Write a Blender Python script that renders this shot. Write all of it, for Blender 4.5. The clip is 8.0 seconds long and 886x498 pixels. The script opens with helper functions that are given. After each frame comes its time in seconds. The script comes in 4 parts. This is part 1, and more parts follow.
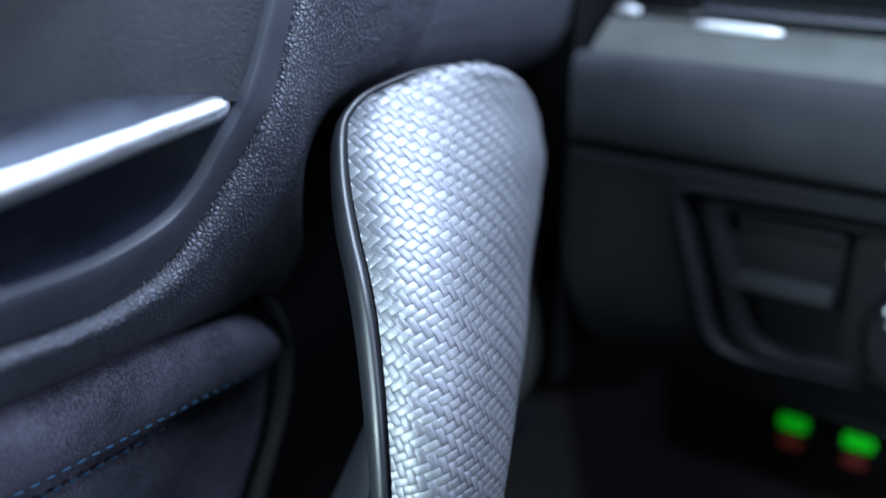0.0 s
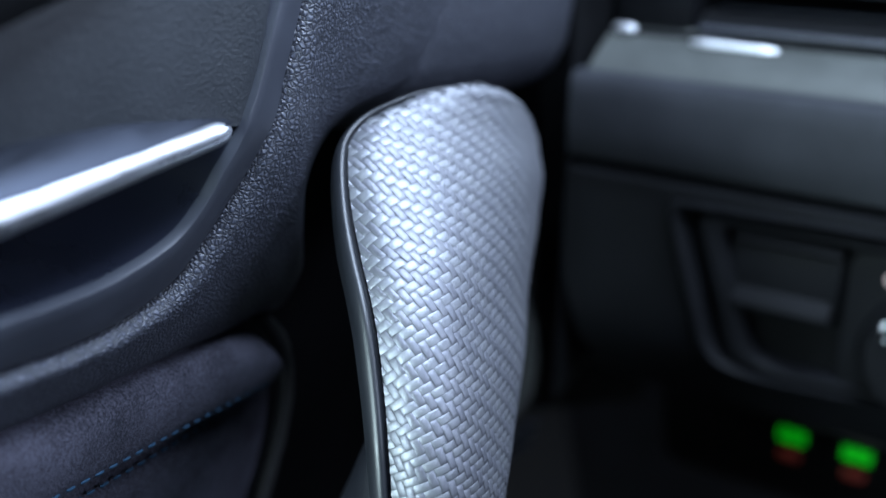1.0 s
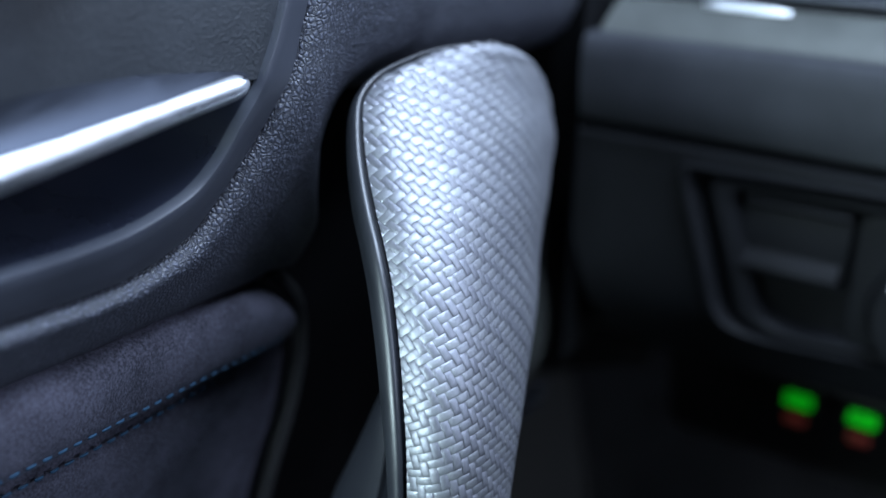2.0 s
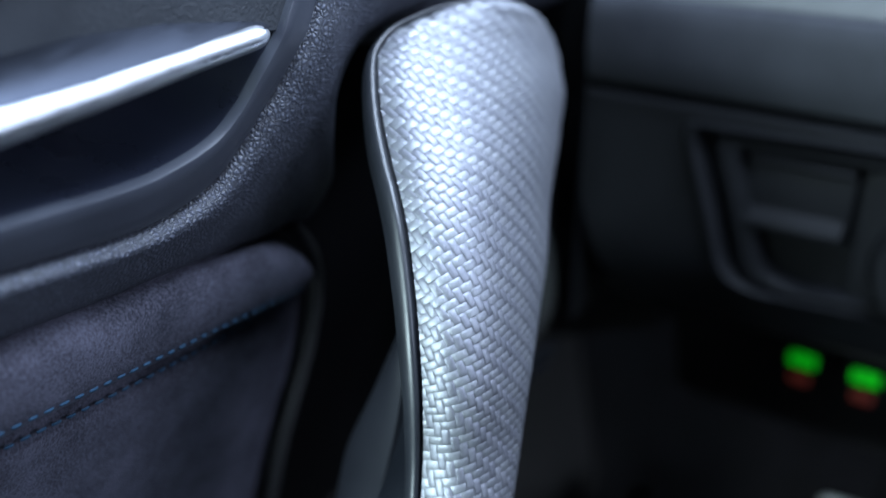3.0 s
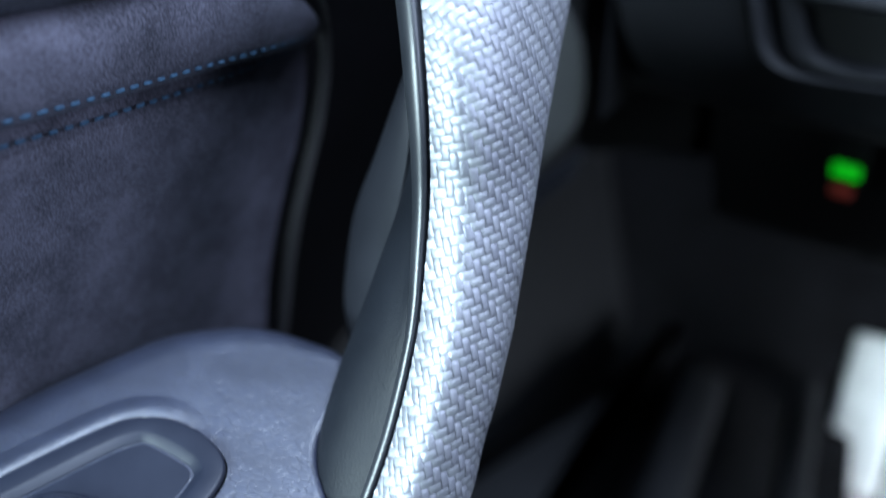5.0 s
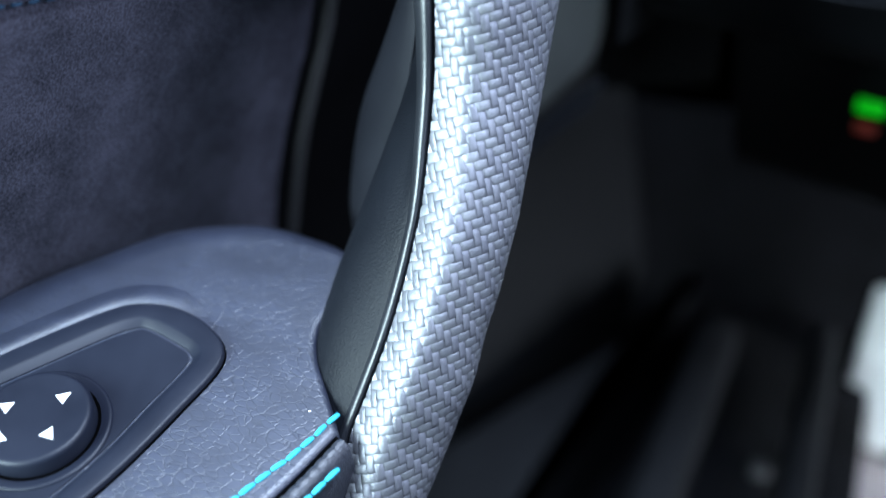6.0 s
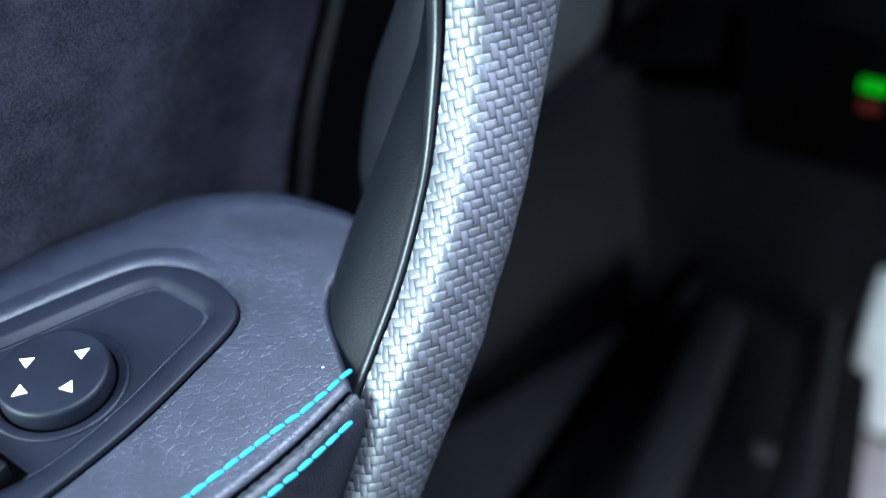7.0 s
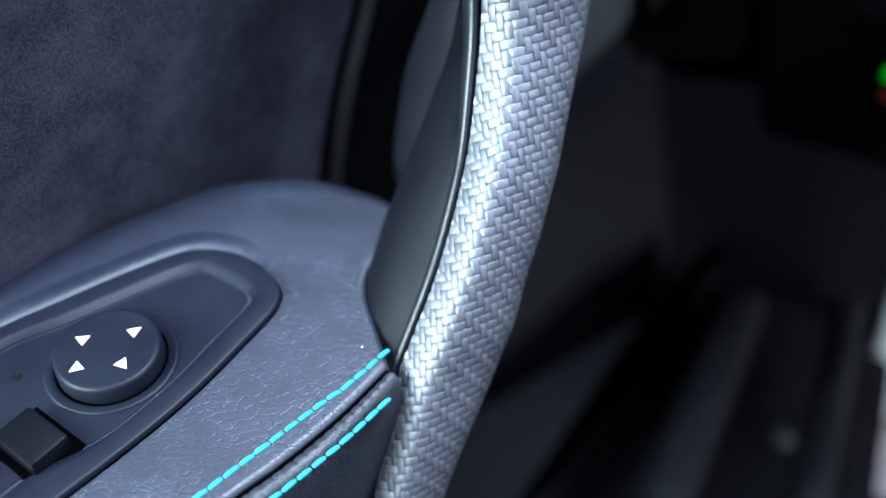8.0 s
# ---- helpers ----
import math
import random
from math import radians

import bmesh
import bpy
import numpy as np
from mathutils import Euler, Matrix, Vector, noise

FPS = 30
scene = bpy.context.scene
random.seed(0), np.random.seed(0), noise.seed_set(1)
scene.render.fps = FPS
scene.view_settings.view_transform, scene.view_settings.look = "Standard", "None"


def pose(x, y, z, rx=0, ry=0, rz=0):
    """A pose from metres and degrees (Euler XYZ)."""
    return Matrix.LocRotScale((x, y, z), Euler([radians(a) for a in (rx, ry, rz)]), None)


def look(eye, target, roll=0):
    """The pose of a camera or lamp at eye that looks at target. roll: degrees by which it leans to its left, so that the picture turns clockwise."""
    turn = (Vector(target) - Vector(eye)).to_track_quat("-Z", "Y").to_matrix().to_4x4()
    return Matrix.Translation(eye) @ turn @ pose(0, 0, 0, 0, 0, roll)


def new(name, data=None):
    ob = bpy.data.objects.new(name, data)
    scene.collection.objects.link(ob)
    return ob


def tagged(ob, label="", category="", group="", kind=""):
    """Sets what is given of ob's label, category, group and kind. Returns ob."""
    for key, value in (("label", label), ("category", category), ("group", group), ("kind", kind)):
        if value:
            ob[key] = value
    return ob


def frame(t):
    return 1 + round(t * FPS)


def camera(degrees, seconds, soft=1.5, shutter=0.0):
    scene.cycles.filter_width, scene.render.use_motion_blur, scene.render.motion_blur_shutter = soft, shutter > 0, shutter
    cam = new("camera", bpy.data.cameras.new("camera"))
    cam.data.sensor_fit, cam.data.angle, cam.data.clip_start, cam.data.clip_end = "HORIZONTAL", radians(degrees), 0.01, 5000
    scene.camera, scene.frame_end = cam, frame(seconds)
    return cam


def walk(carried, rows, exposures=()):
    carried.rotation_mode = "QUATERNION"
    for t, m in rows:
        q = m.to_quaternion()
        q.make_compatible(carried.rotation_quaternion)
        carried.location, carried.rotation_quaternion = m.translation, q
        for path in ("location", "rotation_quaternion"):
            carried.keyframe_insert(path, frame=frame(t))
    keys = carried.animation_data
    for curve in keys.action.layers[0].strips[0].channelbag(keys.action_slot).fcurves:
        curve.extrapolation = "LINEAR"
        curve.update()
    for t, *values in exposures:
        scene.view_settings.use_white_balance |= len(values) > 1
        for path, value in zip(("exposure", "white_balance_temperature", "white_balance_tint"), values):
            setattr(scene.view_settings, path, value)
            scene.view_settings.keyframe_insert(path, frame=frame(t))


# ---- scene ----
cam = camera(51.43, 8.0, shutter=0.5)
ROWS = [
    (0.0, pose(0.07132, 0.00536, 0.87482, 66.725, -0.296, 14.509)),
    (0.5, pose(0.07155, 0.00337, 0.87970, 67.335, -0.144, 14.529)),
    (1.0, pose(0.07216, 0.00348, 0.87874, 67.330, -0.154, 14.482)),
    (1.5, pose(0.07110, 0.00248, 0.87683, 66.543, -0.349, 14.723)),
    (3.0, pose(0.07185, -0.01160, 0.87210, 64.109, 0.081, 15.194)),
    (3.2, pose(0.07125, -0.01340, 0.86930, 63.778, -0.013, 15.002)),
    (3.5, pose(0.07186, -0.01437, 0.86366, 62.492, 0.147, 14.813)),
    (3.7, pose(0.07270, -0.01460, 0.86180, 61.748, 0.023, 14.830)),
    (4.0, pose(0.07353, -0.01493, 0.85941, 61.087, -0.003, 15.112)),
    (4.2, pose(0.07480, -0.01440, 0.85530, 60.520, 0.600, 15.950)),
    (4.5, pose(0.07614, -0.01539, 0.84846, 59.545, 2.242, 17.240)),
    (4.7, pose(0.07740, -0.01470, 0.84130, 58.500, 2.200, 17.930)),
    (5.0, pose(0.07902, -0.01223, 0.82947, 56.484, 1.152, 17.229)),
    (5.2, pose(0.08095, -0.01280, 0.82474, 55.611, 1.238, 17.688)),
    (6.5, pose(0.08604, -0.02310, 0.80555, 54.430, 0.906, 19.103)),
    (7.0, pose(0.08641, -0.02752, 0.80528, 54.226, 1.090, 19.071)),
    (7.5, pose(0.08660, -0.03243, 0.80534, 54.030, 1.482, 19.629)),
    (8.0, pose(0.08574, -0.03680, 0.81062, 53.512, 1.611, 20.206)),
]
walk(cam, ROWS, [(0.0, 0.0), (0.4, -0.1), (1.0, -0.22), (1.7, -0.15), (3.0, 0.0), (3.6, 0.29), (4.2, 0.6), (5.1, 0.72), (6.4, 0.56), (8.0, 0.4)])
# the lens focuses close, on the pull handle
cam.data.dof.use_dof = True
cam.data.dof.focus_distance = 0.225
cam.data.dof.aperture_fstop = 4.7

# ---------------- light ----------------
world = bpy.data.worlds.new("world")
scene.world = world
world.use_nodes = True
bg = world.node_tree.nodes["Background"]
bg.inputs["Color"].default_value = (0.62, 0.72, 1.0, 1)
bg.inputs["Strength"].default_value = 0.07


def area_light(name, eye, target, sx, sy, watts, colour):
    data = bpy.data.lights.new(name, "AREA")
    data.shape, data.size, data.size_y = "RECTANGLE", sx, sy
    data.energy, data.color = watts, colour
    ob = new(name, data)
    ob.matrix_world = look(eye, target)
    return ob


area_light("windscreen_light", (0.30, 0.80, 1.25), (-0.02, 0.17, 0.76), 0.9, 0.5, 9.0, (0.61, 0.76, 1.0))
# added overhead where the handle's highlights point; no roof window is built
area_light("overhead_light", (0.18, 0.16, 1.32), (0.0, 0.16, 0.70), 0.36, 0.30, 12.0, (0.61, 0.76, 1.0))
# added fill for the handle's inner edge; no window stands there
area_light("rear_fill_light", (-0.26, -0.24, 0.84), (0.01, 0.16, 0.70), 0.30, 0.30, 10.0, (0.69, 0.91, 1.0))
area_light("cabin_window_light", (0.80, 0.12, 1.02), (0.03, 0.22, 0.76), 0.5, 0.32, 5.0, (0.62, 0.74, 1.0))
# added lamp that brightens the pedals; no doorway is built
area_light("pedal_fill_light", (0.86, 0.36, 0.46), (0.25, 0.63, 0.27), 0.3, 0.25, 1.5, (0.80, 0.90, 1.0)).data.spread = radians(62)

# ---------------- materials ----------------


def mat_base(name, rough=0.5, metal=0.0, colour=(0.1, 0.1, 0.1)):
    m = bpy.data.materials.new(name)
    m.use_nodes = True
    nt = m.node_tree
    b = nt.nodes["Principled BSDF"]
    b.inputs["Base Color"].default_value = (*colour, 1)
    b.inputs["Roughness"].default_value = rough
    b.inputs["Metallic"].default_value = metal
    return m, nt, b


def coords(nt, scale):
    tc = nt.nodes.new("ShaderNodeTexCoord")
    mp = nt.nodes.new("ShaderNodeMapping")
    mp.inputs["Scale"].default_value = scale if isinstance(scale, tuple) else (scale,) * 3
    nt.links.new(tc.outputs["Object"], mp.inputs["Vector"])
    return mp.outputs["Vector"]


def noise_tex(nt, vec, scale, detail=4.0, rough=0.6):
    n = nt.nodes.new("ShaderNodeTexNoise")
    n.inputs["Scale"].default_value, n.inputs["Detail"].default_value, n.inputs["Roughness"].default_value = scale, detail, rough
    nt.links.new(vec, n.inputs["Vector"])
    return n.outputs["Fac"]


def ramp(nt, fac, stops):
    r = nt.nodes.new("ShaderNodeValToRGB")
    e = r.color_ramp.elements
    while len(e) < len(stops):
        e.new(0.5)
    for el, (p, c) in zip(e, stops):
        el.position, el.color = p, (*c, 1)
    nt.links.new(fac, r.inputs["Fac"])
    return r.outputs["Color"]


def span(nt, fac, a, b, lo=0.0, hi=1.0):
    r = nt.nodes.new("ShaderNodeMapRange")
    for i, v in enumerate((a, b, lo, hi)):
        r.inputs[i + 1].default_value = v
    nt.links.new(fac, r.inputs[0])
    return r.outputs[0]


def bump(nt, b, height, strength, dist, after=None):
    n = nt.nodes.new("ShaderNodeBump")
    n.inputs["Strength"].default_value, n.inputs["Distance"].default_value = strength, dist
    nt.links.new(height, n.inputs["Height"])
    if after:
        nt.links.new(after, n.inputs["Normal"])
    nt.links.new(n.outputs["Normal"], b.inputs["Normal"])
    return n.outputs["Normal"]


def two_tone(nt, b, fac, c0, c1, lo=0.35, hi=0.65):
    nt.links.new(ramp(nt, fac, [(lo, c0), (hi, c1)]), b.inputs["Base Color"])


def creased(name, colour, cell, depth, rough, least=0.5, width=0.2, warp_by=0.7, spec=0.5, crease_tone=0.55, stretch=(1.0, 1.0, 1.0)):
    """Smooth leather with a net of thin creases."""
    m, nt, b = mat_base(name, rough)
    v = coords(nt, stretch)
    warp = nt.nodes.new("ShaderNodeTexNoise")
    warp.inputs["Scale"].default_value = 0.6 / cell
    nt.links.new(v, warp.inputs["Vector"])
    mix = nt.nodes.new("ShaderNodeVectorMath")
    mix.operation = "MULTIPLY_ADD"
    mix.inputs[1].default_value = (cell * warp_by,) * 3
    nt.links.new(warp.outputs["Color"], mix.inputs[0])
    nt.links.new(v, mix.inputs[2])
    vo = nt.nodes.new("ShaderNodeTexVoronoi")
    vo.feature = "DISTANCE_TO_EDGE"
    vo.inputs["Scale"].default_value = 1 / cell
    nt.links.new(mix.outputs[0], vo.inputs["Vector"])
    h = span(nt, vo.outputs["Distance"], 0.0, width)
    # the creases fade out in places
    fade = span(nt, noise_tex(nt, v, 0.16 / cell, 2), 0.35, 0.65, least, 1.0)
    mu = nt.nodes.new("ShaderNodeMath")
    mu.operation = "MULTIPLY"
    nt.links.new(h, mu.inputs[0])
    nt.links.new(fade, mu.inputs[1])
    n1 = bump(nt, b, mu.outputs[0], 0.7, depth)
    bump(nt, b, noise_tex(nt, v, 1.6 / cell, 3), 0.25, depth, n1)
    big = noise_tex(nt, v, 50, 4)
    skin = ramp(nt, big, [(0.35, tuple(c * 0.94 for c in colour)), (0.65, tuple(c * 1.06 for c in colour))])
    # the skin colour is scaled down towards the creases
    tint = nt.nodes.new("ShaderNodeVectorMath")
    tint.operation = "SCALE"
    nt.links.new(skin, tint.inputs[0])
    nt.links.new(span(nt, mu.outputs[0], 0.0, 0.9, crease_tone, 1.08), tint.inputs["Scale"])
    nt.links.new(tint.outputs[0], b.inputs["Base Color"])
    nt.links.new(span(nt, big, 0.3, 0.7, rough - 0.02, rough + 0.03), b.inputs["Roughness"])
    b.inputs["Specular IOR Level"].default_value = spec
    return m


def plastic(name, colour, rough, grain=0.0004, depth=0.00004, coat=0.0, spec=0.5):
    m, nt, b = mat_base(name, rough, 0.0, colour)
    v = coords(nt, 1.0)
    f = noise_tex(nt, v, 1 / grain, 2)
    bump(nt, b, f, 0.5, depth)
    big = noise_tex(nt, v, 35, 5)
    two_tone(nt, b, big, tuple(c * 0.85 for c in colour), tuple(c * 1.15 for c in colour))
    nt.links.new(span(nt, big, 0.3, 0.7, rough - 0.05, rough + 0.07), b.inputs["Roughness"])
    b.inputs["Coat Weight"].default_value = coat
    b.inputs["Specular IOR Level"].default_value = spec
    return m


def suede(name, colour, sheen=0.08):
    m, nt, b = mat_base(name, 0.95, 0.0, colour)
    v = coords(nt, 1.0)
    patch = noise_tex(nt, v, 38, 5, 0.65)
    fine = noise_tex(nt, v, 1300, 3, 0.7)
    mx = nt.nodes.new("ShaderNodeMath")
    mx.operation = "MULTIPLY_ADD"
    mx.inputs[1].default_value = 1.3
    nt.links.new(fine, mx.inputs[0])
    nt.links.new(patch, mx.inputs[2])
    half = span(nt, mx.outputs[0], 0.85, 1.45)
    two_tone(nt, b, half, tuple(c * 0.45 for c in colour), tuple(c * 1.7 for c in colour), 0.15, 0.85)
    n1 = bump(nt, b, fine, 1.0, 0.0005)
    bump(nt, b, patch, 0.3, 0.002, n1)
    b.inputs["Sheen Weight"].default_value = sheen
    b.inputs["Specular IOR Level"].default_value = 0.1
    b.inputs["Sheen Roughness"].default_value = 0.45
    b.inputs["Sheen Tint"].default_value = (0.6, 0.68, 0.9, 1)
    return m


def tow_material(name):
    """Silvered glass-fibre tows: fine filaments along each tow, and a slightly different sheen on every float."""
    m, nt, b = mat_base(name, 0.38, 0.6, (0.5, 0.52, 0.56))
    g = nt.nodes.new("ShaderNodeNewGeometry")
    col = ramp(nt, g.outputs["Random Per Island"], [(0.0, (0.182, 0.189, 0.209)), (0.5, (0.196, 0.203, 0.222)), (1.0, (0.212, 0.219, 0.234))])
    # the warp's dimmer look under this light is put into its colour
    yarn_shade = nt.nodes.new("ShaderNodeAttribute")
    yarn_shade.attribute_name = "yarn_shade"
    mul = nt.nodes.new("ShaderNodeVectorMath")
    mul.operation = "MULTIPLY"
    nt.links.new(col, mul.inputs[0])
    nt.links.new(yarn_shade.outputs["Vector"], mul.inputs[1])
    nt.links.new(mul.outputs[0], b.inputs["Base Color"])
    at = nt.nodes.new("ShaderNodeAttribute")
    at.attribute_name = "along"
    w = nt.nodes.new("ShaderNodeTexNoise")
    w.inputs["Scale"].default_value = 1.0
    w.inputs["Detail"].default_value = 2.0
    nt.links.new(at.outputs["Vector"], w.inputs["Vector"])
    bump(nt, b, w.outputs["Fac"], 0.35, 0.00012)
    nt.links.new(span(nt, w.outputs["Fac"], 0.3, 0.7, 0.36, 0.54), b.inputs["Roughness"])
    tg = nt.nodes.new("ShaderNodeAttribute")
    tg.attribute_name = "tow"
    nt.links.new(tg.outputs["Vector"], b.inputs["Tangent"])
    b.inputs["Anisotropic"].default_value = 0.6
    b.inputs["Coat Weight"].default_value = 0.15
    b.inputs["Coat Roughness"].default_value = 0.3
    return m


def metal(name, colour, rough):
    m, nt, b = mat_base(name, rough, 1.0, colour)
    v = coords(nt, (1.0, 0.04, 1.0))
    f = noise_tex(nt, v, 900, 3)
    nt.links.new(span(nt, f, 0.3, 0.7, rough * 0.8, rough * 1.25), b.inputs["Roughness"])
    return m


def glow(name, colour, power, rough=0.4):
    m, nt, b = mat_base(name, rough, 0.0, colour)
    b.inputs["Emission Color"].default_value = (*colour, 1)
    b.inputs["Emission Strength"].default_value = power
    return m


M_LEATHER = creased("grained leather", (0.086, 0.093, 0.122), 0.00130, 0.00042, 0.43, 0.9, 0.42, 0.9, 0.5, 0.2)
M_SIDE = creased("creased leather", (0.028, 0.030, 0.040), 0.0011, 0.00010, 0.42, 0.4, 0.2, 0.9)
M_NAPPA = creased("fine leather", (0.0140, 0.0175, 0.0330), 0.0016, 0.00010, 0.45, 0.45, 0.075, 0.8, 0.85, 0.6, (0.55, 1.0, 1.0))
M_SUEDE = suede("suede", (0.047, 0.0455, 0.060))
M_SOFT = plastic("soft black plastic", (0.037, 0.041, 0.054), 0.45)
M_DOOR = plastic("grained door plastic", (0.032, 0.036, 0.042), 0.48, 0.0009, 0.0006)
M_RUBBER = plastic("grey rubber", (0.026, 0.026, 0.028), 0.55, 0.0006, 0.0001)
M_UNDER = plastic("grey resin", (0.10, 0.105, 0.118), 0.45)
M_BLACK = plastic("matt black plastic", (0.004, 0.0043, 0.005), 0.7, spec=0.1)
M_HOLLOW = plastic("gloss navy plastic", (0.0110, 0.0128, 0.0220), 0.28, 0.0006, 0.00002)
M_SATIN = plastic("satin black plastic", (0.0032, 0.0042, 0.0068), 0.56, 0.0006, 0.0004, spec=0.18)
M_LIP = plastic("polished dark trim", (0.0095, 0.011, 0.0145), 0.40, 0.0004, 0.00006, 0.0, 0.65)
M_WING = plastic("smooth inner plastic", (0.0090, 0.0100, 0.0145), 0.55, spec=0.28)
M_TRIM = plastic("grey pillar trim", (0.042, 0.044, 0.045), 0.65, 0.0009, 0.0002, spec=0.3)
M_HEEL = plastic("worn pinkish plate", (0.40, 0.37, 0.38), 0.55)
M_SWITCH = plastic("switch plastic", (0.0070, 0.0086, 0.0152), 0.42, 0.0003, 0.00003, spec=0.22)
M_BUTTON = plastic("glossy button plastic", (0.0035, 0.0043, 0.006), 0.3, 0.0003, 0.00002, spec=0.2)
M_TOW = tow_material("woven tow")
M_SILVER = metal("brushed aluminium", (0.80, 0.82, 0.87), 0.33)
# the upper bevel's dark reflection is put into this colour
M_BEVEL = metal("shade-dark brushed metal", (0.045, 0.05, 0.065), 0.45)
# near-black for solid pieces that stand in for shade in gaps and wells
M_GAP_SHADE = plastic("black gap shade", (0.0009, 0.0009, 0.001), 0.9, spec=0.0)
# the shade behind the door trim is put into this colour
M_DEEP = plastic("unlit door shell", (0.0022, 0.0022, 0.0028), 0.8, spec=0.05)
M_CYAN = plastic("cyan thread", (0.014, 0.32, 0.42), 0.7, 0.0003, 0.0001)
M_BLUE = plastic("blue thread", (0.004, 0.035, 0.075), 0.8, 0.0003, 0.0001)
M_PINK = plastic("pale pink print", (0.55, 0.38, 0.36), 0.6)
M_WHITE = plastic("white print", (0.82, 0.84, 0.86), 0.5)
M_DASH = plastic("dashboard plastic", (0.0052, 0.0056, 0.0068), 0.6, 0.0008, 0.0001, spec=0.12)
M_PAD = plastic("soft dashboard skin", (0.029, 0.031, 0.036), 0.62, 0.0008, 0.0001, spec=0.1)
M_DECOR = plastic("gloss decor panel", (0.070, 0.075, 0.071), 0.5, 0.002, 0.00001, 0.0, 0.2)
M_GLINT = metal("bright glint metal", (0.85, 0.87, 0.9), 0.5)
M_CARPET = suede("carpet", (0.003, 0.0032, 0.0042), 0.0)
M_GREEN = glow("green lamp", (0.0, 0.8, 0.01), 0.22)
M_RED = glow("red lamp", (0.14, 0.02, 0.015), 0.2)
M_PEDAL = plastic("pale pedal plate", (0.76, 0.79, 0.77), 0.45)

# ---------------- building helpers (millimetres) ----------------


def A(*p):
    return np.array(p, float)


def curve(pts, n, even=True):
    """A smooth curve through the control points, as n points."""
    P = np.array(pts, float)
    E = np.vstack([2 * P[0] - P[1], P, 2 * P[-1] - P[-2]])
    out = []
    for i in range(len(P) - 1):
        a, b, c, d = E[i:i + 4]
        for t in np.linspace(0, 1, 24, endpoint=False):
            out.append(0.5 * (2 * b + (c - a) * t + (2 * a - 5 * b + 4 * c - d) * t * t + (3 * b - a - 3 * c + d) * t ** 3))
    out.append(P[-1])
    out = np.array(out)
    if not even:
        s = np.linspace(0, 1, len(out))
    else:
        s = np.r_[0, np.cumsum(np.linalg.norm(np.diff(out, axis=0), axis=1))]
        s /= s[-1]
    q = np.linspace(0, 1, n)
    return np.stack([np.interp(q, s, out[:, k]) for k in range(out.shape[1])], 1)


def grid(rows, close=False, flip=False):
    """A bmesh skin over rows of points; close joins each row's end to its start."""
    bm = bmesh.new()
    vs = [[bm.verts.new(p) for p in r] for r in rows]
    for a, b in zip(vs[:-1], vs[1:]):
        m = len(a)
        for j in range(m if close else m - 1):
            k = (j + 1) % m
            f = (a[j], a[k], b[k], b[j])
            bm.faces.new(f[::-1] if flip else f)
    return bm


def cap(bm, idx):
    bm.verts.ensure_lookup_table()
    bm.faces.new([bm.verts[i] for i in idx])


def tube(path, radius, seg=10, squash=1.0, up=(0, 0, 1)):
    """A closed tube along a path; radius may be one number or one for each point."""
    P = np.array(path, float)
    T = np.gradient(P, axis=0)
    T /= np.linalg.norm(T, axis=1)[:, None]
    R = np.broadcast_to(np.array(radius, float), (len(P),))
    rows = []
    for p, t, r in zip(P, T, R):
        s = np.cross(t, A(*up))
        s /= np.linalg.norm(s)
        u = np.cross(s, t)
        rows.append([p + r * (math.cos(w) * s + squash * math.sin(w) * u) for w in np.linspace(0, 2 * math.pi, seg, endpoint=False)])
    bm = grid(rows, close=True)
    cap(bm, range(seg))
    cap(bm, range(len(bm.verts) - seg, len(bm.verts)))
    return bm


def box(sx, sy, sz, bevel=0.0, seg=2):
    bm = bmesh.new()
    bmesh.ops.create_cube(bm, size=1)
    bmesh.ops.scale(bm, vec=(sx, sy, sz), verts=bm.verts)
    if bevel:
        bmesh.ops.bevel(bm, geom=bm.edges[:], offset=bevel, segments=seg, affect="EDGES", profile=0.6)
    return bm


def moved(bm, frame4):
    bm.transform(frame4)
    return bm


def basis(o, x, y, z):
    m = Matrix.Identity(4)
    for i, v in enumerate((x, y, z, o)):
        for k in range(3):
            m[k][i] = float(v[k])
    return m


def slab(outline, z0, z1, bevel=0.0, seg=2):
    """A flat body over a 2D outline, from z0 up to z1, its upper rim bevelled."""
    bm = bmesh.new()
    lo = [bm.verts.new((x, y, z0)) for x, y in outline]
    hi = [bm.verts.new((x, y, z1)) for x, y in outline]
    n = len(lo)
    top = bm.faces.new(hi)
    bm.faces.new(lo[::-1])
    for i in range(n):
        bm.faces.new((lo[i], lo[(i + 1) % n], hi[(i + 1) % n], hi[i]))
    bmesh.ops.recalc_face_normals(bm, faces=bm.faces[:])
    if bevel:
        bmesh.ops.bevel(bm, geom=[e for e in top.edges], offset=bevel, segments=seg, affect="EDGES", profile=0.6)
    return bm


def round_poly(pts, radius, n=6):
    """A closed outline with its corners rounded."""
    out = []
    m = len(pts)
    for i in range(m):
        p, a, b = A(*pts[i]), A(*pts[i - 1]), A(*pts[(i + 1) % m])
        r = radius[i] if isinstance(radius, (list, tuple)) else radius
        ua, ub = (a - p) / np.linalg.norm(a - p), (b - p) / np.linalg.norm(b - p)
        p0, p1 = p + ua * r, p + ub * r
        for t in np.linspace(0, 1, n):
            out.append((1 - t) ** 2 * p0 + 2 * t * (1 - t) * p + t * t * p1)
    return out


def thing(name, base, label, category, group="", kind=""):
    ob = new(name)
    ob.location = A(*base) * 0.001
    ob.empty_display_size = 0.01
    return tagged(ob, label, category, group, kind)


def origin_of(ob):
    o = A(0, 0, 0)
    while ob:
        o = o + A(*ob.location)
        ob = ob.parent
    return o


